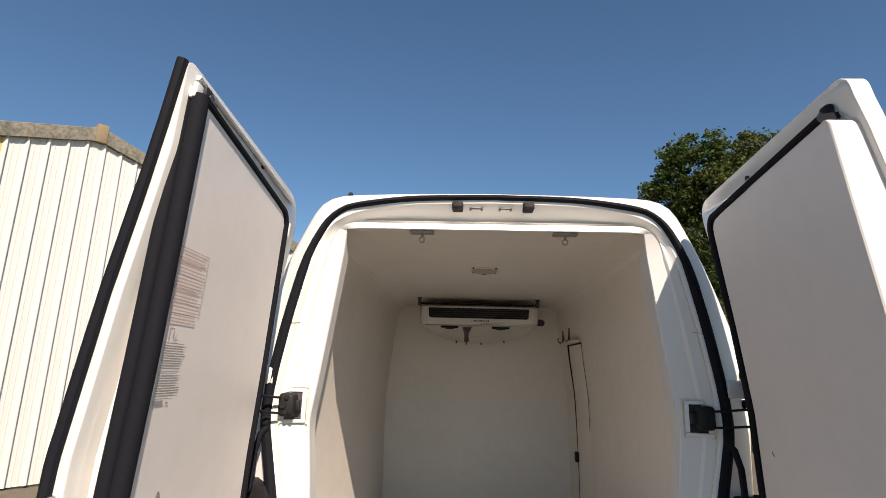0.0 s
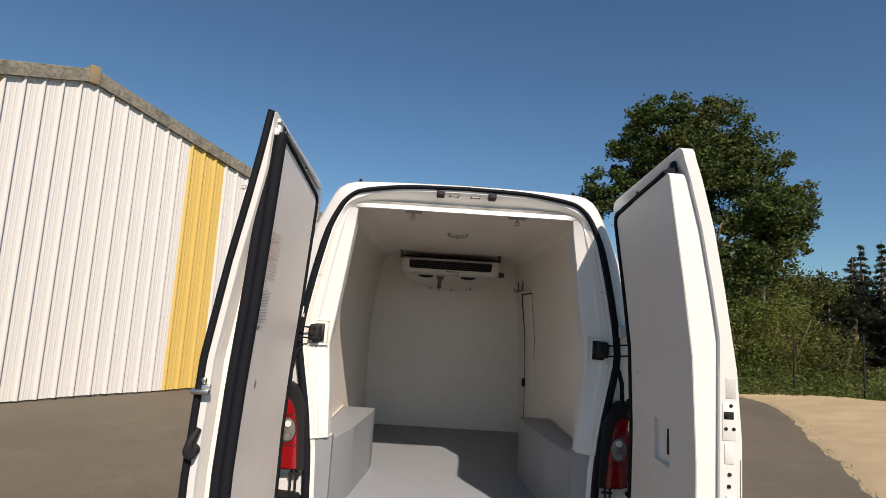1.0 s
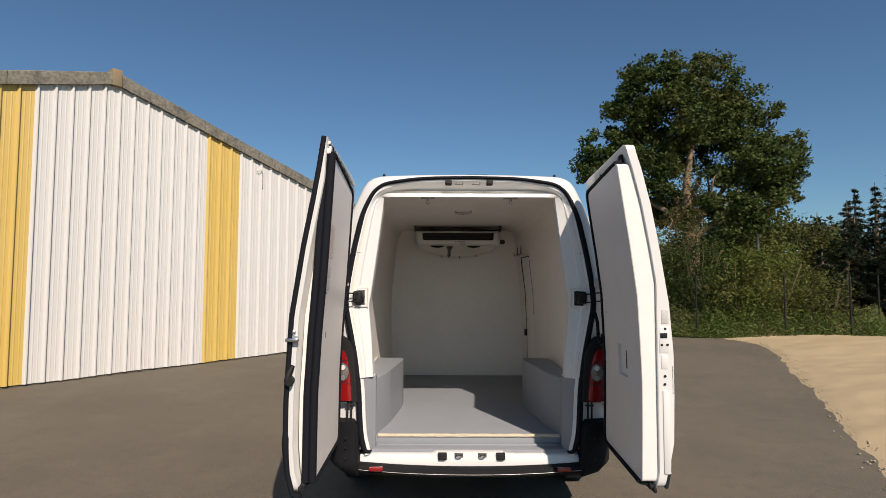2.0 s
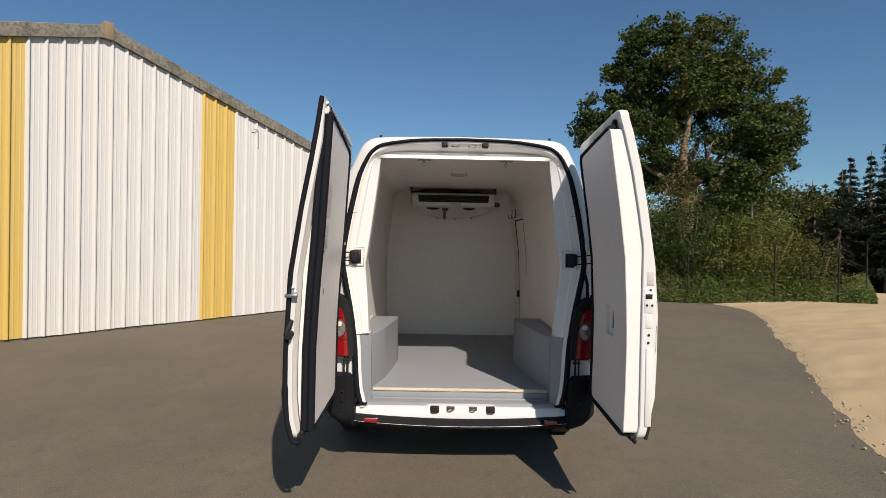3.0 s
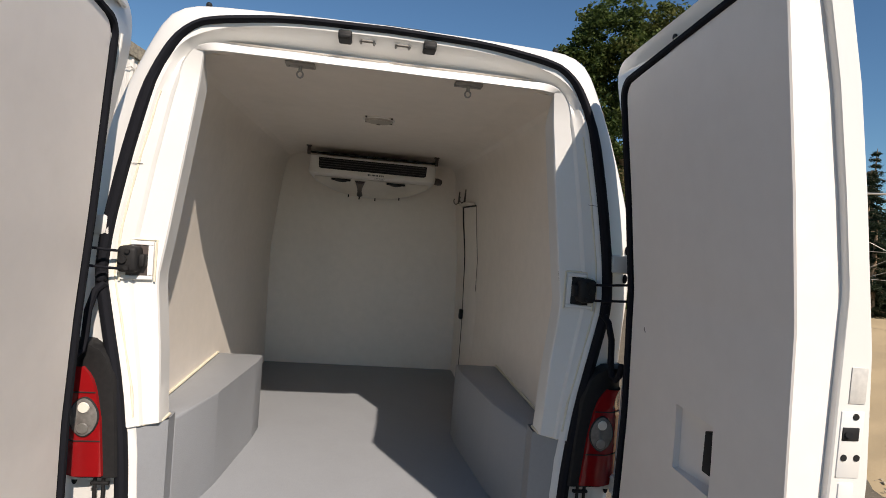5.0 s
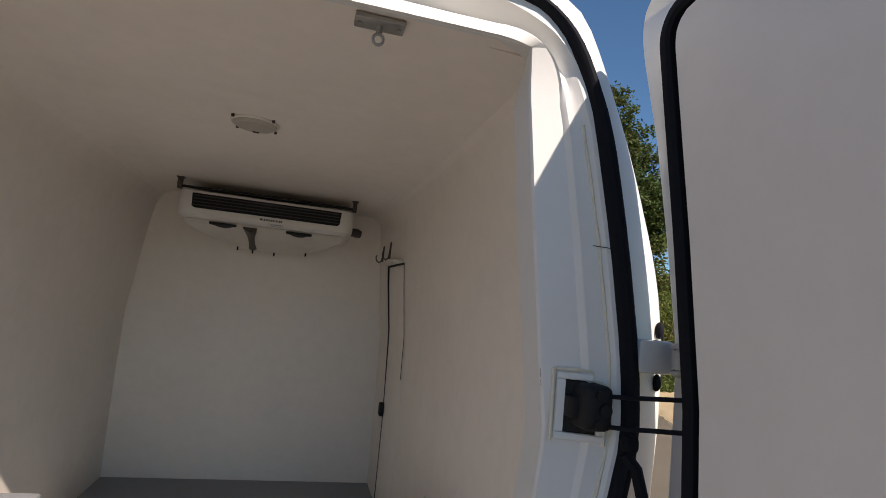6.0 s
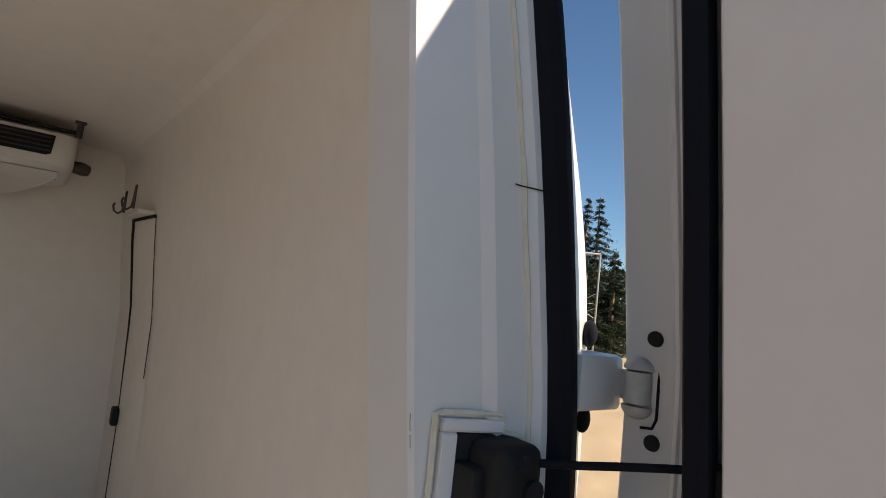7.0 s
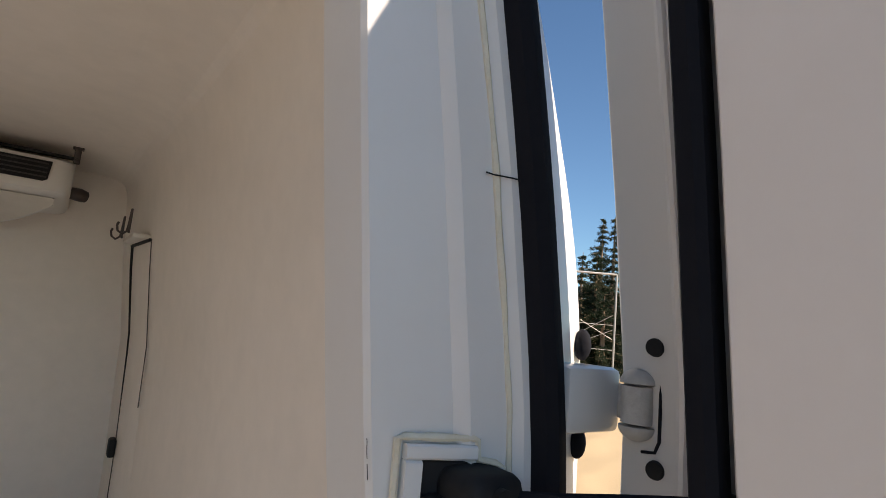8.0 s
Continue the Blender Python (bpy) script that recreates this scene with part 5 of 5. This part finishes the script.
def ceiling_light():
    lamp = thing("ceiling_light", "flat round unlit ceiling light in a pale rim", "ceiling light", place=(-0.01, 0.88, 2.145))
    bm = bmesh.new()
    sec = [(0.0, -0.015), (0.060, -0.014), (0.068, -0.009), (0.071, 0.0)]
    rows = [[(r * math.cos(t), r * math.sin(t), z) for r, z in sec[1:]] for t in np.linspace(0, 2 * math.pi, 33)]
    loft(bm, rows)
    bm.faces.new([bm.verts.new((0.060 * math.cos(t), 0.060 * math.sin(t), -0.0145)) for t in np.linspace(0, 2 * math.pi, 33)[:-1]])
    part("lens", bm, LAMP_LENS, lamp, "dull beige lens")
    bm = bmesh.new()
    tube(bm, [(0.073 * math.cos(t), 0.073 * math.sin(t), -0.002) for t in np.linspace(0, 2 * math.pi, 33)[:-1]], 0.005, 8, closed=True)
    part("rim", bm, UNIT, lamp)
    for k in range(4):
        bm = bmesh.new()
        t = math.pi / 4 + k * math.pi / 2
        cyl(bm, (0.086 * math.cos(t), 0.086 * math.sin(t), 0.0), (0.086 * math.cos(t), 0.086 * math.sin(t), -0.008), 0.005, seg=8)
        part("screw", bm, BROWN, lamp)
    bm = bmesh.new()
    block(bm, -0.010, 0.010, 0.048, 0.060, -0.017, -0.012, 0.002)
    part("clip", bm, BROWN, lamp)


def hook_rail():
    rail = thing("hook_rail", "white rail with two steel hooks by the side door", "hook rail", place=(0.644, 1.93, 1.835))
    bm = bmesh.new()
    block(bm, -0.026, 0.055, -0.15, 0.17, -0.014, 0.002, 0.004)
    part("rail", bm, UNIT_PAN, rail)
    for y in (-0.12, 0.13):
        bm = bmesh.new()
        tube(bm, [(-0.036, y, 0.085), (-0.039, y, 0.03), (-0.042, y, 0.006), (-0.056, y, -0.006), (-0.070, y, 0.004), (-0.074, y, 0.022), (-0.070, y, 0.034)], 0.0040, 8)
        block(bm, -0.039, -0.032, y - 0.006, y + 0.006, 0.0, 0.088, 0.002)
        part("hook", bm, BROWN, rail, "dark bent steel hook")


def side_door_gap():
    """The closed side door in the right wall: a proud panel with a dark shut line, seam and catch."""
    door = thing("side_door", "closed off-white side door leaf with a dark shut line", "door", place=(0.70, 1.93, 0.53))
    o = Vector((0.70, 1.93, 0.53))
    wall = lambda z: float(np.interp(z, [p[0] for p in WALL_X], [p[1] for p in WALL_X]))
    surf = lambda y, z: wall(z) - TAPER(y, z)
    zs = np.linspace(0.535, 1.815, 16)
    far, near = 2.12, 1.74
    bm = bmesh.new()
    loft(bm, [[(surf(near, z) + 0.002, near - 0.01, z), (surf(near, z) - 0.002, near, z), (surf(far, z) - 0.003, far, z), (surf(far, z) + 0.01, far + 0.002, z)] for z in zs])
    bmesh.ops.translate(bm, verts=bm.verts[:], vec=-o)
    part("leaf", bm, LINING, door)
    bm = bmesh.new()
    wide = lambda z: 0.0005 + 0.010 * max(0.0, z - 1.1)
    loft(bm, [[(surf(far, z) + 0.004, far + 0.001, z), (surf(far, z) - 0.004 - wide(z), far + 0.004, z), (surf(far, z) - 0.004 - wide(z), far + 0.018, z), (surf(far, z) + 0.004, far + 0.022, z)] for z in zs], closed=True, caps=True)
    bmesh.ops.translate(bm, verts=bm.verts[:], vec=-o)
    part("shut_line", bm, DARK, door, "dark gap along the door")
    bm = bmesh.new()
    tube(bm, [(surf(y, 1.815) - 0.008, y, 1.816) for y in np.linspace(near, far + 0.01, 8)], 0.006, 6)
    bmesh.ops.translate(bm, verts=bm.verts[:], vec=-o)
    part("shut_line", bm, DARK, door)
    bm = bmesh.new()
    tube(bm, [(surf(near, z) - 0.005, near - 0.004, z) for z in np.linspace(1.25, 1.815, 12)], 0.0018, 5)
    bmesh.ops.translate(bm, verts=bm.verts[:], vec=-o)
    part("seam", bm, BROWN, door)
    bm = bmesh.new()
    block(bm, surf(far, 1.03) - 0.030, surf(far, 1.03) - 0.004, far - 0.03, far + 0.02, 1.00, 1.07, 0.008)
    bmesh.ops.translate(bm, verts=bm.verts[:], vec=-o)
    part("catch", bm, BLACK, door, "black door catch")


evaporator()
ceiling_light()
hook_rail()
side_door_gap()


# ---- plants ----
def leaf_mesh(name, mat, centres, sizes, rng, parent=None, tilt=0.9, slim=0.55, label=""):
    """Many small folded leaves as one mesh: each is two triangles bent along the midrib."""
    n = len(centres)
    c = np.asarray(centres, float)
    s = np.asarray(sizes, float)[:, None]
    a = rng.normal(size=(n, 3))
    a[:, 2] *= 0.7
    a /= np.linalg.norm(a, axis=1)[:, None]
    h = rng.normal(size=(n, 3))
    h[:, 2] += tilt
    b = np.cross(a, h)
    b /= np.linalg.norm(b, axis=1)[:, None]
    u = np.cross(b, a)
    v = np.stack([c - a * s, c + b * s * slim + u * s * 0.15, c + a * s, c - b * s * slim + u * s * 0.15], 1).reshape(-1, 3)
    me = bpy.data.meshes.new(name)
    k = np.arange(n)[:, None] * 4
    faces = np.concatenate([k + [0, 1, 2], k + [0, 2, 3]], 1).reshape(-1, 3)
    me.vertices.add(len(v))
    me.vertices.foreach_set("co", v.ravel())
    me.loops.add(faces.size)
    me.loops.foreach_set("vertex_index", faces.ravel().astype(np.int32))
    me.polygons.add(len(faces))
    me.polygons.foreach_set("loop_start", np.arange(0, faces.size, 3, dtype=np.int32))
    me.update(calc_edges=True)
    me.materials.append(mat)
    ob = new(name, me)
    ob.parent = parent
    if label:
        tagged(ob, label)
    return ob


def limb(bm, rng, start, way, length, r, depth, tips):
    """A bent, tapering limb with forks; gathers the points where leaves hang."""
    pts, rs = [Vector(start)], [r]
    way = Vector(way).normalized()
    steps = 6
    for i in range(steps):
        way = (way + Vector((rng.gauss(0, 0.16), rng.gauss(0, 0.16), rng.gauss(0.05, 0.10)))).normalized()
        pts.append(pts[-1] + way * length / steps)
        rs.append(r * (1 - 0.62 * (i + 1) / steps))
    tube(bm, pts, rs, 8 if depth < 2 else 5)
    if depth >= 2:
        tips += pts[2:]
    if depth < 3:
        for _ in range(5 if depth == 0 else 4):
            i = rng.randint(2, steps)
            side = Vector((rng.gauss(0, 1), rng.gauss(0, 1), rng.gauss(0.15, 0.6))).normalized()
            limb(bm, rng, pts[i], (way * 0.5 + side).normalized(), length * rng.uniform(0.5, 0.72), rs[i] * 0.62, depth + 1, tips)


def big_tree():
    tree = thing("tree", "large broad-crowned oak standing behind the hedge", "tree", place=(8.05, 14.4, 0))
    rng = random.Random(11)
    nr = np.random.default_rng(11)
    bm = bmesh.new()
    tips = []
    tube(bm, [(0, 0, -0.1), (0.05, 0, 0.8), (-0.02, 0.05, 1.8), (0.06, 0, 2.7), (-0.10, -0.1, 3.4), (-0.22, -0.25, 4.3), (-0.16, -0.3, 5.2), (-0.05, -0.35, 5.9), (0.06, -0.3, 6.6)], [0.42, 0.33, 0.29, 0.25, 0.20, 0.15, 0.11, 0.08, 0.04], 12)
    tube(bm, [(0, 0, 2.9), (0.35, -0.35, 3.3), (0.75, -0.6, 3.6), (1.15, -0.7, 4.2), (1.4, -0.6, 4.9)], [0.12, 0.10, 0.08, 0.055, 0.03], 9)
    for way, length, r in (((-0.25, 0, 1), 2.9, 0.14), ((0.75, 0.1, 0.8), 2.0, 0.13), ((0.1, 0.7, 0.9), 2.8, 0.16), ((-0.8, -0.3, 0.55), 2.3, 0.12), ((0.2, -0.8, 0.7), 1.9, 0.08)):
        limb(bm, rng, (0, 0, 3.2), way, length, r, 1, tips)
    part("trunk", bm, BARK, tree, "brown trunk and forking limbs")
    # crown lobes: uneven ball-like bundles of twigs, filled with clumps of leaves
    lobes = [((-1.05, 0, 7.65), 1.35), ((0.4, 0, 7.65), 1.25), ((-2.0, 0.1, 7.05), 0.95), ((1.5, 0.3, 6.8), 1.20), ((-0.8, -0.5, 6.55), 1.10), ((0.7, -0.5, 6.4), 0.95), ((2.3, -0.2, 5.5), 1.1), ((1.55, -0.7, 5.3), 0.95),
             ((-3.0, 0.2, 5.85), 0.72), ((-2.3, -0.2, 5.55), 0.65), ((-3.5, 0.2, 5.2), 0.42), ((2.1, 0.2, 4.3), 0.85), ((1.2, 0.5, 3.9), 0.70), ((0.5, 1.3, 6.2), 1.2), ((-1.2, 1.1, 6.1), 1.1), ((2.75, 0.3, 4.75), 0.65), ((-1.3, -0.2, 4.6), 0.6),
             ((0.75, -0.5, 4.9), 0.5), ((-1.0, -0.3, 5.3), 0.5), ((-0.8, 0.7, 4.0), 0.7), ((0.75, -0.75, 3.5), 0.4), ((1.75, -0.1, 3.5), 0.6), ((-0.55, -0.45, 3.6), 0.42), ((-1.7, 0.3, 3.9), 0.5), ((1.0, -0.85, 4.0), 0.45), ((0.15, -0.7, 4.15), 0.3)]
    centres, sizes = [], []
    for (x, y, z), r in lobes:
        x, z = x * (1.16 if x > 0 else 0.98) + 0.09, z + 0.15 * max(0.0, z - 4.8)
        for _ in range(int(48 * r * r + 8)):
            d = nr.normal(size=3)
            d /= np.linalg.norm(d)
            p = np.array((x, y, z)) + d * (1, 0.9, 0.85) * r * nr.uniform(0.5, 1.08)
            m = nr.integers(40, 110)
            k = nr.uniform(0.10, 0.20)
            centres.append(p + np.clip(nr.normal(size=(m, 3)), -1.7, 1.7) * (k, k, k * 0.6))
            sizes.append(nr.uniform(0.038, 0.088, m))
    for p in tips[::2]:
        if p.z < 3.0 or p.x > 1.9 or p.x < -1.9:
            continue
        m = 12
        centres.append(np.array(p) + nr.normal(size=(m, 3)) * 0.16)
        sizes.append(nr.uniform(0.03, 0.06, m))
    leaf_mesh("crown", OAK_LEAF, np.concatenate(centres), np.concatenate(sizes), nr, tree, label="dense dark green leaves with gaps")


def bushes():
    nr = np.random.default_rng(4)
    rng = random.Random(4)
    # a run of shrubs along the fence, of uneven height, and a darker thicket behind
    spots = [(4.2, 14.6, 1.5, 2.6), (5.6, 14.2, 1.3, 3.0), (6.5, 13.6, 1.2, 3.2), (7.5, 12.9, 1.3, 3.1), (8.5, 12.5, 1.2, 2.7), (9.5, 12.3, 1.2, 2.6), (10.5, 11.8, 0.8, 1.75)]
    for number, (x, y, r, h) in enumerate(spots):
        leaf = (BUSH_LEAF, SCRUB_LEAF, BUSH_LEAF, DARK_LEAF, BUSH_LEAF)[number % 5]
        bush = thing("bush", "leafy green shrub growing along the fence", "bush", "shrubs along the fence", (x, y, 0))
        bm = bmesh.new()
        for _ in range(6):
            t = rng.uniform(0, 6.28)
            tube(bm, [(0, 0, 0), (0.3 * math.cos(t), 0.3 * math.sin(t), h * 0.35), (0.6 * r * math.cos(t), 0.6 * r * math.sin(t), h * 0.8)], [0.03, 0.02, 0.008], 5)
        part("stem", bm, BARK, bush)
        cs, ss = [], []
        for _ in range(int(150 * r * h / 2)):
            d = nr.normal(size=3)
            d /= np.linalg.norm(d)
            bulge = 1 + 0.35 * noise.noise((d[0] * 2.2 + x, d[1] * 2.2 + y, d[2] * 2.2))
            q = np.array((0, 0, h * 0.5)) + d * (r * 0.95, r * 0.7, h * 0.5) * nr.uniform(0.55, 1.06) * bulge
            q[2] = max(q[2], 0.1)
            m = nr.integers(28, 60)
            k = nr.uniform(0.09, 0.22)
            cs.append(q + nr.normal(size=(m, 3)) * (k, k, k * 0.8))
            ss.append(nr.uniform(0.020, 0.048, m))
        # long shoots that stick out of the top
        for _ in range(int(9 * r)):
            u = nr.uniform(-0.8, 0.8) * r
            top = h * (1 - 0.25 * abs(u) / r) + nr.uniform(0.0, 0.5)
            m = 40
            f = nr.uniform(0, 1, m)
            cs.append(np.stack([u + f * nr.normal() * 0.2 + nr.normal(size=m) * 0.05, nr.normal() * 0.3 + nr.normal(size=m) * 0.05, top * (0.6 + 0.4 * f)], 1))
            ss.append(nr.uniform(0.025, 0.055, m))
        leaf_mesh("foliage", leaf, np.concatenate(cs), np.concatenate(ss), nr, bush)
    # tall dry stems with vine beside the trunk
    dry = thing("dry_bush", "browned dry climbing shrub under the tree", "bush", "shrubs along the fence", (7.0, 13.2, 0))
    cs, ss = [], []
    for _ in range(110):
        q = np.array((0.2 + nr.normal() * 0.5, nr.normal() * 0.3, nr.uniform(0.8, 3.9)))
        m = 26
        cs.append(q + nr.normal(size=(m, 3)) * (0.12, 0.12, 0.2))
        ss.append(nr.uniform(0.02, 0.05, m))
    leaf_mesh("foliage", DRY_LEAF, np.concatenate(cs), np.concatenate(ss), nr, dry)
    # weeds at the foot of the fence
    n = 34000
    x = nr.uniform(2.5, 13, n)
    base = np.interp(x, [2.5, 5, 6.5, 8, 9.2, 10.2, 10.8, 11.4, 13], [14.3, 12.8, 11.9, 11.6, 11.35, 10.8, 10.3, 10.6, 12.6])
    y = base - 0.22 + nr.gamma(1.9, 0.26, n)
    hh = 0.72 + 0.45 * np.array([noise.noise((a * 1.3, 0, 0)) + 0.5 * noise.noise((a * 6, 3, 0)) for a in x])
    z = nr.uniform(0.02, 1, n) ** 1.3 * np.clip(hh, 0.15, 1.1) * np.clip((y - base + 0.25) / 0.5, 0.12, 1.0) + 0.02
    weeds = leaf_mesh("weeds", WEED_LEAF, np.stack([x, y, z], 1), nr.uniform(0.025, 0.07, n), nr, tilt=0.2, slim=0.28)
    tagged(weeds, "tall weeds and grass at the foot of the fence", "weeds", kind="stuff")
    # tufts at the sand's edge
    n = 420
    i = nr.integers(0, 300, n)
    e = resample(EDGE, 300)[i]
    keep = (np.array([noise.noise((a * 0.9, b * 0.9, 2)) for a, b in e]) > 0.12)
    e = e[keep]
    m = len(e)
    tufts = leaf_mesh("grass_tufts", WEED_LEAF, np.c_[e + nr.normal(size=(m, 2)) * 0.07, nr.uniform(0.01, 0.05, m)], nr.uniform(0.015, 0.035, m), nr, tilt=0.0, slim=0.2)
    tagged(tufts, "sparse grass tufts along the tarmac edge", "grass", kind="stuff")


def spruce(place, h, r, seed, label, dense=1.0):
    nr = np.random.default_rng(seed)
    tree = thing("spruce", label, "conifer", "conifers beyond the yard", place)
    bm = bmesh.new()
    tube(bm, [(0, 0, 0), (0, 0, h * 0.5), (0, 0, h * 0.98)], [0.16, 0.09, 0.012], 8)
    cs, ss = [], []
    z = 0.3
    while z < h * 0.97:
        f = 1 - z / h
        for _ in range(int(5 + 5 * f)):
            t = nr.uniform(0, 6.283)
            length = r * f ** 0.85 * nr.uniform(0.32, 1.2) * (0.85 + 0.4 * noise.noise((z * 1.1, math.cos(t) * 1.5, seed))) + 0.06
            tip = np.array((math.cos(t) * length, math.sin(t) * length, -0.22 * length + nr.normal() * 0.05))
            tube(bm, [(0, 0, z), tuple(tip * 0.5 + (0, 0, z + 0.02)), tuple(tip + (0, 0, z))], [0.02, 0.012, 0.004], 4)
            m = int((14 + 70 * length) * dense)
            u = nr.uniform(0.12, 1.03, m)[:, None]
            cs.append(np.array((0, 0, z)) + tip * u + nr.normal(size=(m, 3)) * (0.06, 0.06, 0.05) * (0.6 + length * 0.5) - np.c_[np.zeros((m, 2)), u * 0.05])
            ss.append(nr.uniform(0.03, 0.085, m))
        z += 0.24 + 0.12 * f
    part("trunk", bm, BARK, tree)
    leaf_mesh("needles", NEEDLE, np.concatenate(cs), np.concatenate(ss), nr, tree, tilt=0.3, slim=0.22)


def thicket():
    """Dark woodland edge behind the hedge, too far to count."""
    nr = np.random.default_rng(21)
    cs, ss = [], []
    for _ in range(1500):
        x = nr.uniform(9.5, 34)
        y = np.interp(x, [9.5, 14, 20, 34], [17.5, 19.5, 20.0, 16]) + nr.uniform(0, 3.0)
        top = np.interp(x, [9.5, 12, 16, 22, 34], [3.6, 3.7, 4.0, 4.2, 4.4]) + 0.7 * noise.noise((x * 0.7, 0, 1))
        q = np.array((x, y, nr.uniform(0.1, 1) * top))
        m = 34
        cs.append(q + nr.normal(size=(m, 3)) * (0.3, 0.3, 0.22))
        ss.append(nr.uniform(0.05, 0.13, m))
    wood = leaf_mesh("woodland", NEEDLE, np.concatenate(cs), np.concatenate(ss), nr)
    tagged(wood, "dark woodland edge beyond the shrubs", "woodland", kind="stuff")
    cs, ss = [], []
    for _ in range(460):
        x = nr.uniform(9.8, 15.0)
        top = 3.9 + 0.5 * noise.noise((x * 0.9, 4, 1)) - 0.05 * (x - 9.8)
        q = np.array((x, 16.6 + nr.uniform(0, 1.2), nr.uniform(0.3, 1) * top))
        m = 30
        cs.append(q + nr.normal(size=(m, 3)) * (0.22, 0.22, 0.18))
        ss.append(nr.uniform(0.04, 0.09, m))
    wood = leaf_mesh("woodland", SCRUB_LEAF, np.concatenate(cs), np.concatenate(ss), nr)
    tagged(wood, "lighter brownish-green scrub before the conifers", "woodland", kind="stuff")


def fence():
    f = thing("fence", "thin dark steel post and wire fence before the shrubs", "fence", place=(4.0, 13.2, 0))
    o = Vector((4.0, 13.2, 0))
    xs = [4.6, 7.0, 9.25, 10.5, 11.6]
    ys = [13.2, 11.8, 11.40, 10.65, 11.1]
    for x, y in zip(xs, ys):
        bm = bmesh.new()
        cyl(bm, (x, y, 0), (x, y, 1.75), 0.022, seg=8)
        bmesh.ops.translate(bm, verts=bm.verts[:], vec=-o)
        part("post", bm, BLACK, f)
    for z in (0.3, 0.9, 1.5):
        bm = bmesh.new()
        tube(bm, [(x, y, z) for x, y in zip(xs, ys)], 0.0015, 4)
        bmesh.ops.translate(bm, verts=bm.verts[:], vec=-o)
        part("wire", bm, BLACK, f)


def metal_frame():
    """A pale tubular frame with wire braces standing on the sand beyond the van."""
    f = thing("metal_frame", "pale galvanised tube frame with wire braces beyond the sand", "metal frame", place=(12.0, 9.3, 0))
    a, b = Vector((-0.5, 0.35, 0)), Vector((0.55, -0.45, 0))
    for p in (a, b):
        bm = bmesh.new()
        cyl(bm, p, p + Vector((0, 0, 3.35)), 0.028, seg=10)
        part("upright", bm, GALV, f)
    bm = bmesh.new()
    cyl(bm, a + Vector((0, 0, 3.35)), b + Vector((0, 0, 3.35)), 0.028, seg=10)
    part("top_bar", bm, GALV, f)
    for z0, z1 in ((1.5, 2.3), (2.3, 1.6), (1.3, 1.9), (2.0, 2.0), (1.35, 1.35)):
        bm = bmesh.new()
        tube(bm, [a + Vector((0, 0, z0)), b + Vector((0, 0, z1))], 0.006, 5)
        part("brace", bm, GALV, f)


def yard_lamp():
    lamp = thing("mast_lamp", "small lamp head on a slim mast behind the shrubs", "lamp", place=(10.6, 14.9, 0))
    bm = bmesh.new()
    cyl(bm, (0, 0, 0), (0, 0, 3.42), 0.03, seg=8)
    part("mast", bm, GALV, lamp)
    bm = bmesh.new()
    block(bm, -0.24, 0.12, -0.06, 0.06, 3.42, 3.47, 0.01)
    part("head", bm, UNIT, lamp)


big_tree()
bushes()
thicket()
for k, (x, y, h, r) in enumerate(((17.4, 21.8, 4.6, 2.2), (19.4, 22.5, 5.6, 2.4), (18.3, 20.6, 5.9, 1.25), (17.7, 20.3, 5.2, 1.1), (18.9, 20.2, 6.1, 1.2), (19.5, 20.0, 6.5, 1.3), (20.3, 20.2, 7.1, 2.2), (17.2, 21.5, 4.9, 1.9), (20.2, 18.0, 6.6, 1.8), (21.0, 16.2, 7.4, 2.1), (20.2, 14.9, 7.2, 2.1), (19.0, 15.6, 5.4, 1.8), (22.0, 13.2, 6.4, 1.7), (21.5, 11.6, 7.0, 1.8))):
    spruce((x, y, 0), h, r, 40 + k, "dark green spruce with thin drooping branches" if h > 6 else "small dark spruce among the trees", 1.7)
for k, (x, y, h, r) in enumerate(((13.6, 16.1, 3.0, 1.4), (14.2, 15.7, 3.5, 1.4), (14.6, 15.8, 4.0, 1.5), (15.4, 15.0, 4.7, 1.6), (16.6, 14.6, 5.0, 1.8), (17.9, 13.9, 5.0, 1.8), (14.9, 14.3, 3.0, 1.5), (16.0, 13.6, 3.2, 1.6), (17.2, 12.9, 3.3, 1.6), (19.0, 13.0, 4.6, 1.8))):
    spruce((x, y, 0), h, r, 70 + k, "dense dark spruce beside the shrubs", 3.2)
fence()
metal_frame()
yard_lamp()
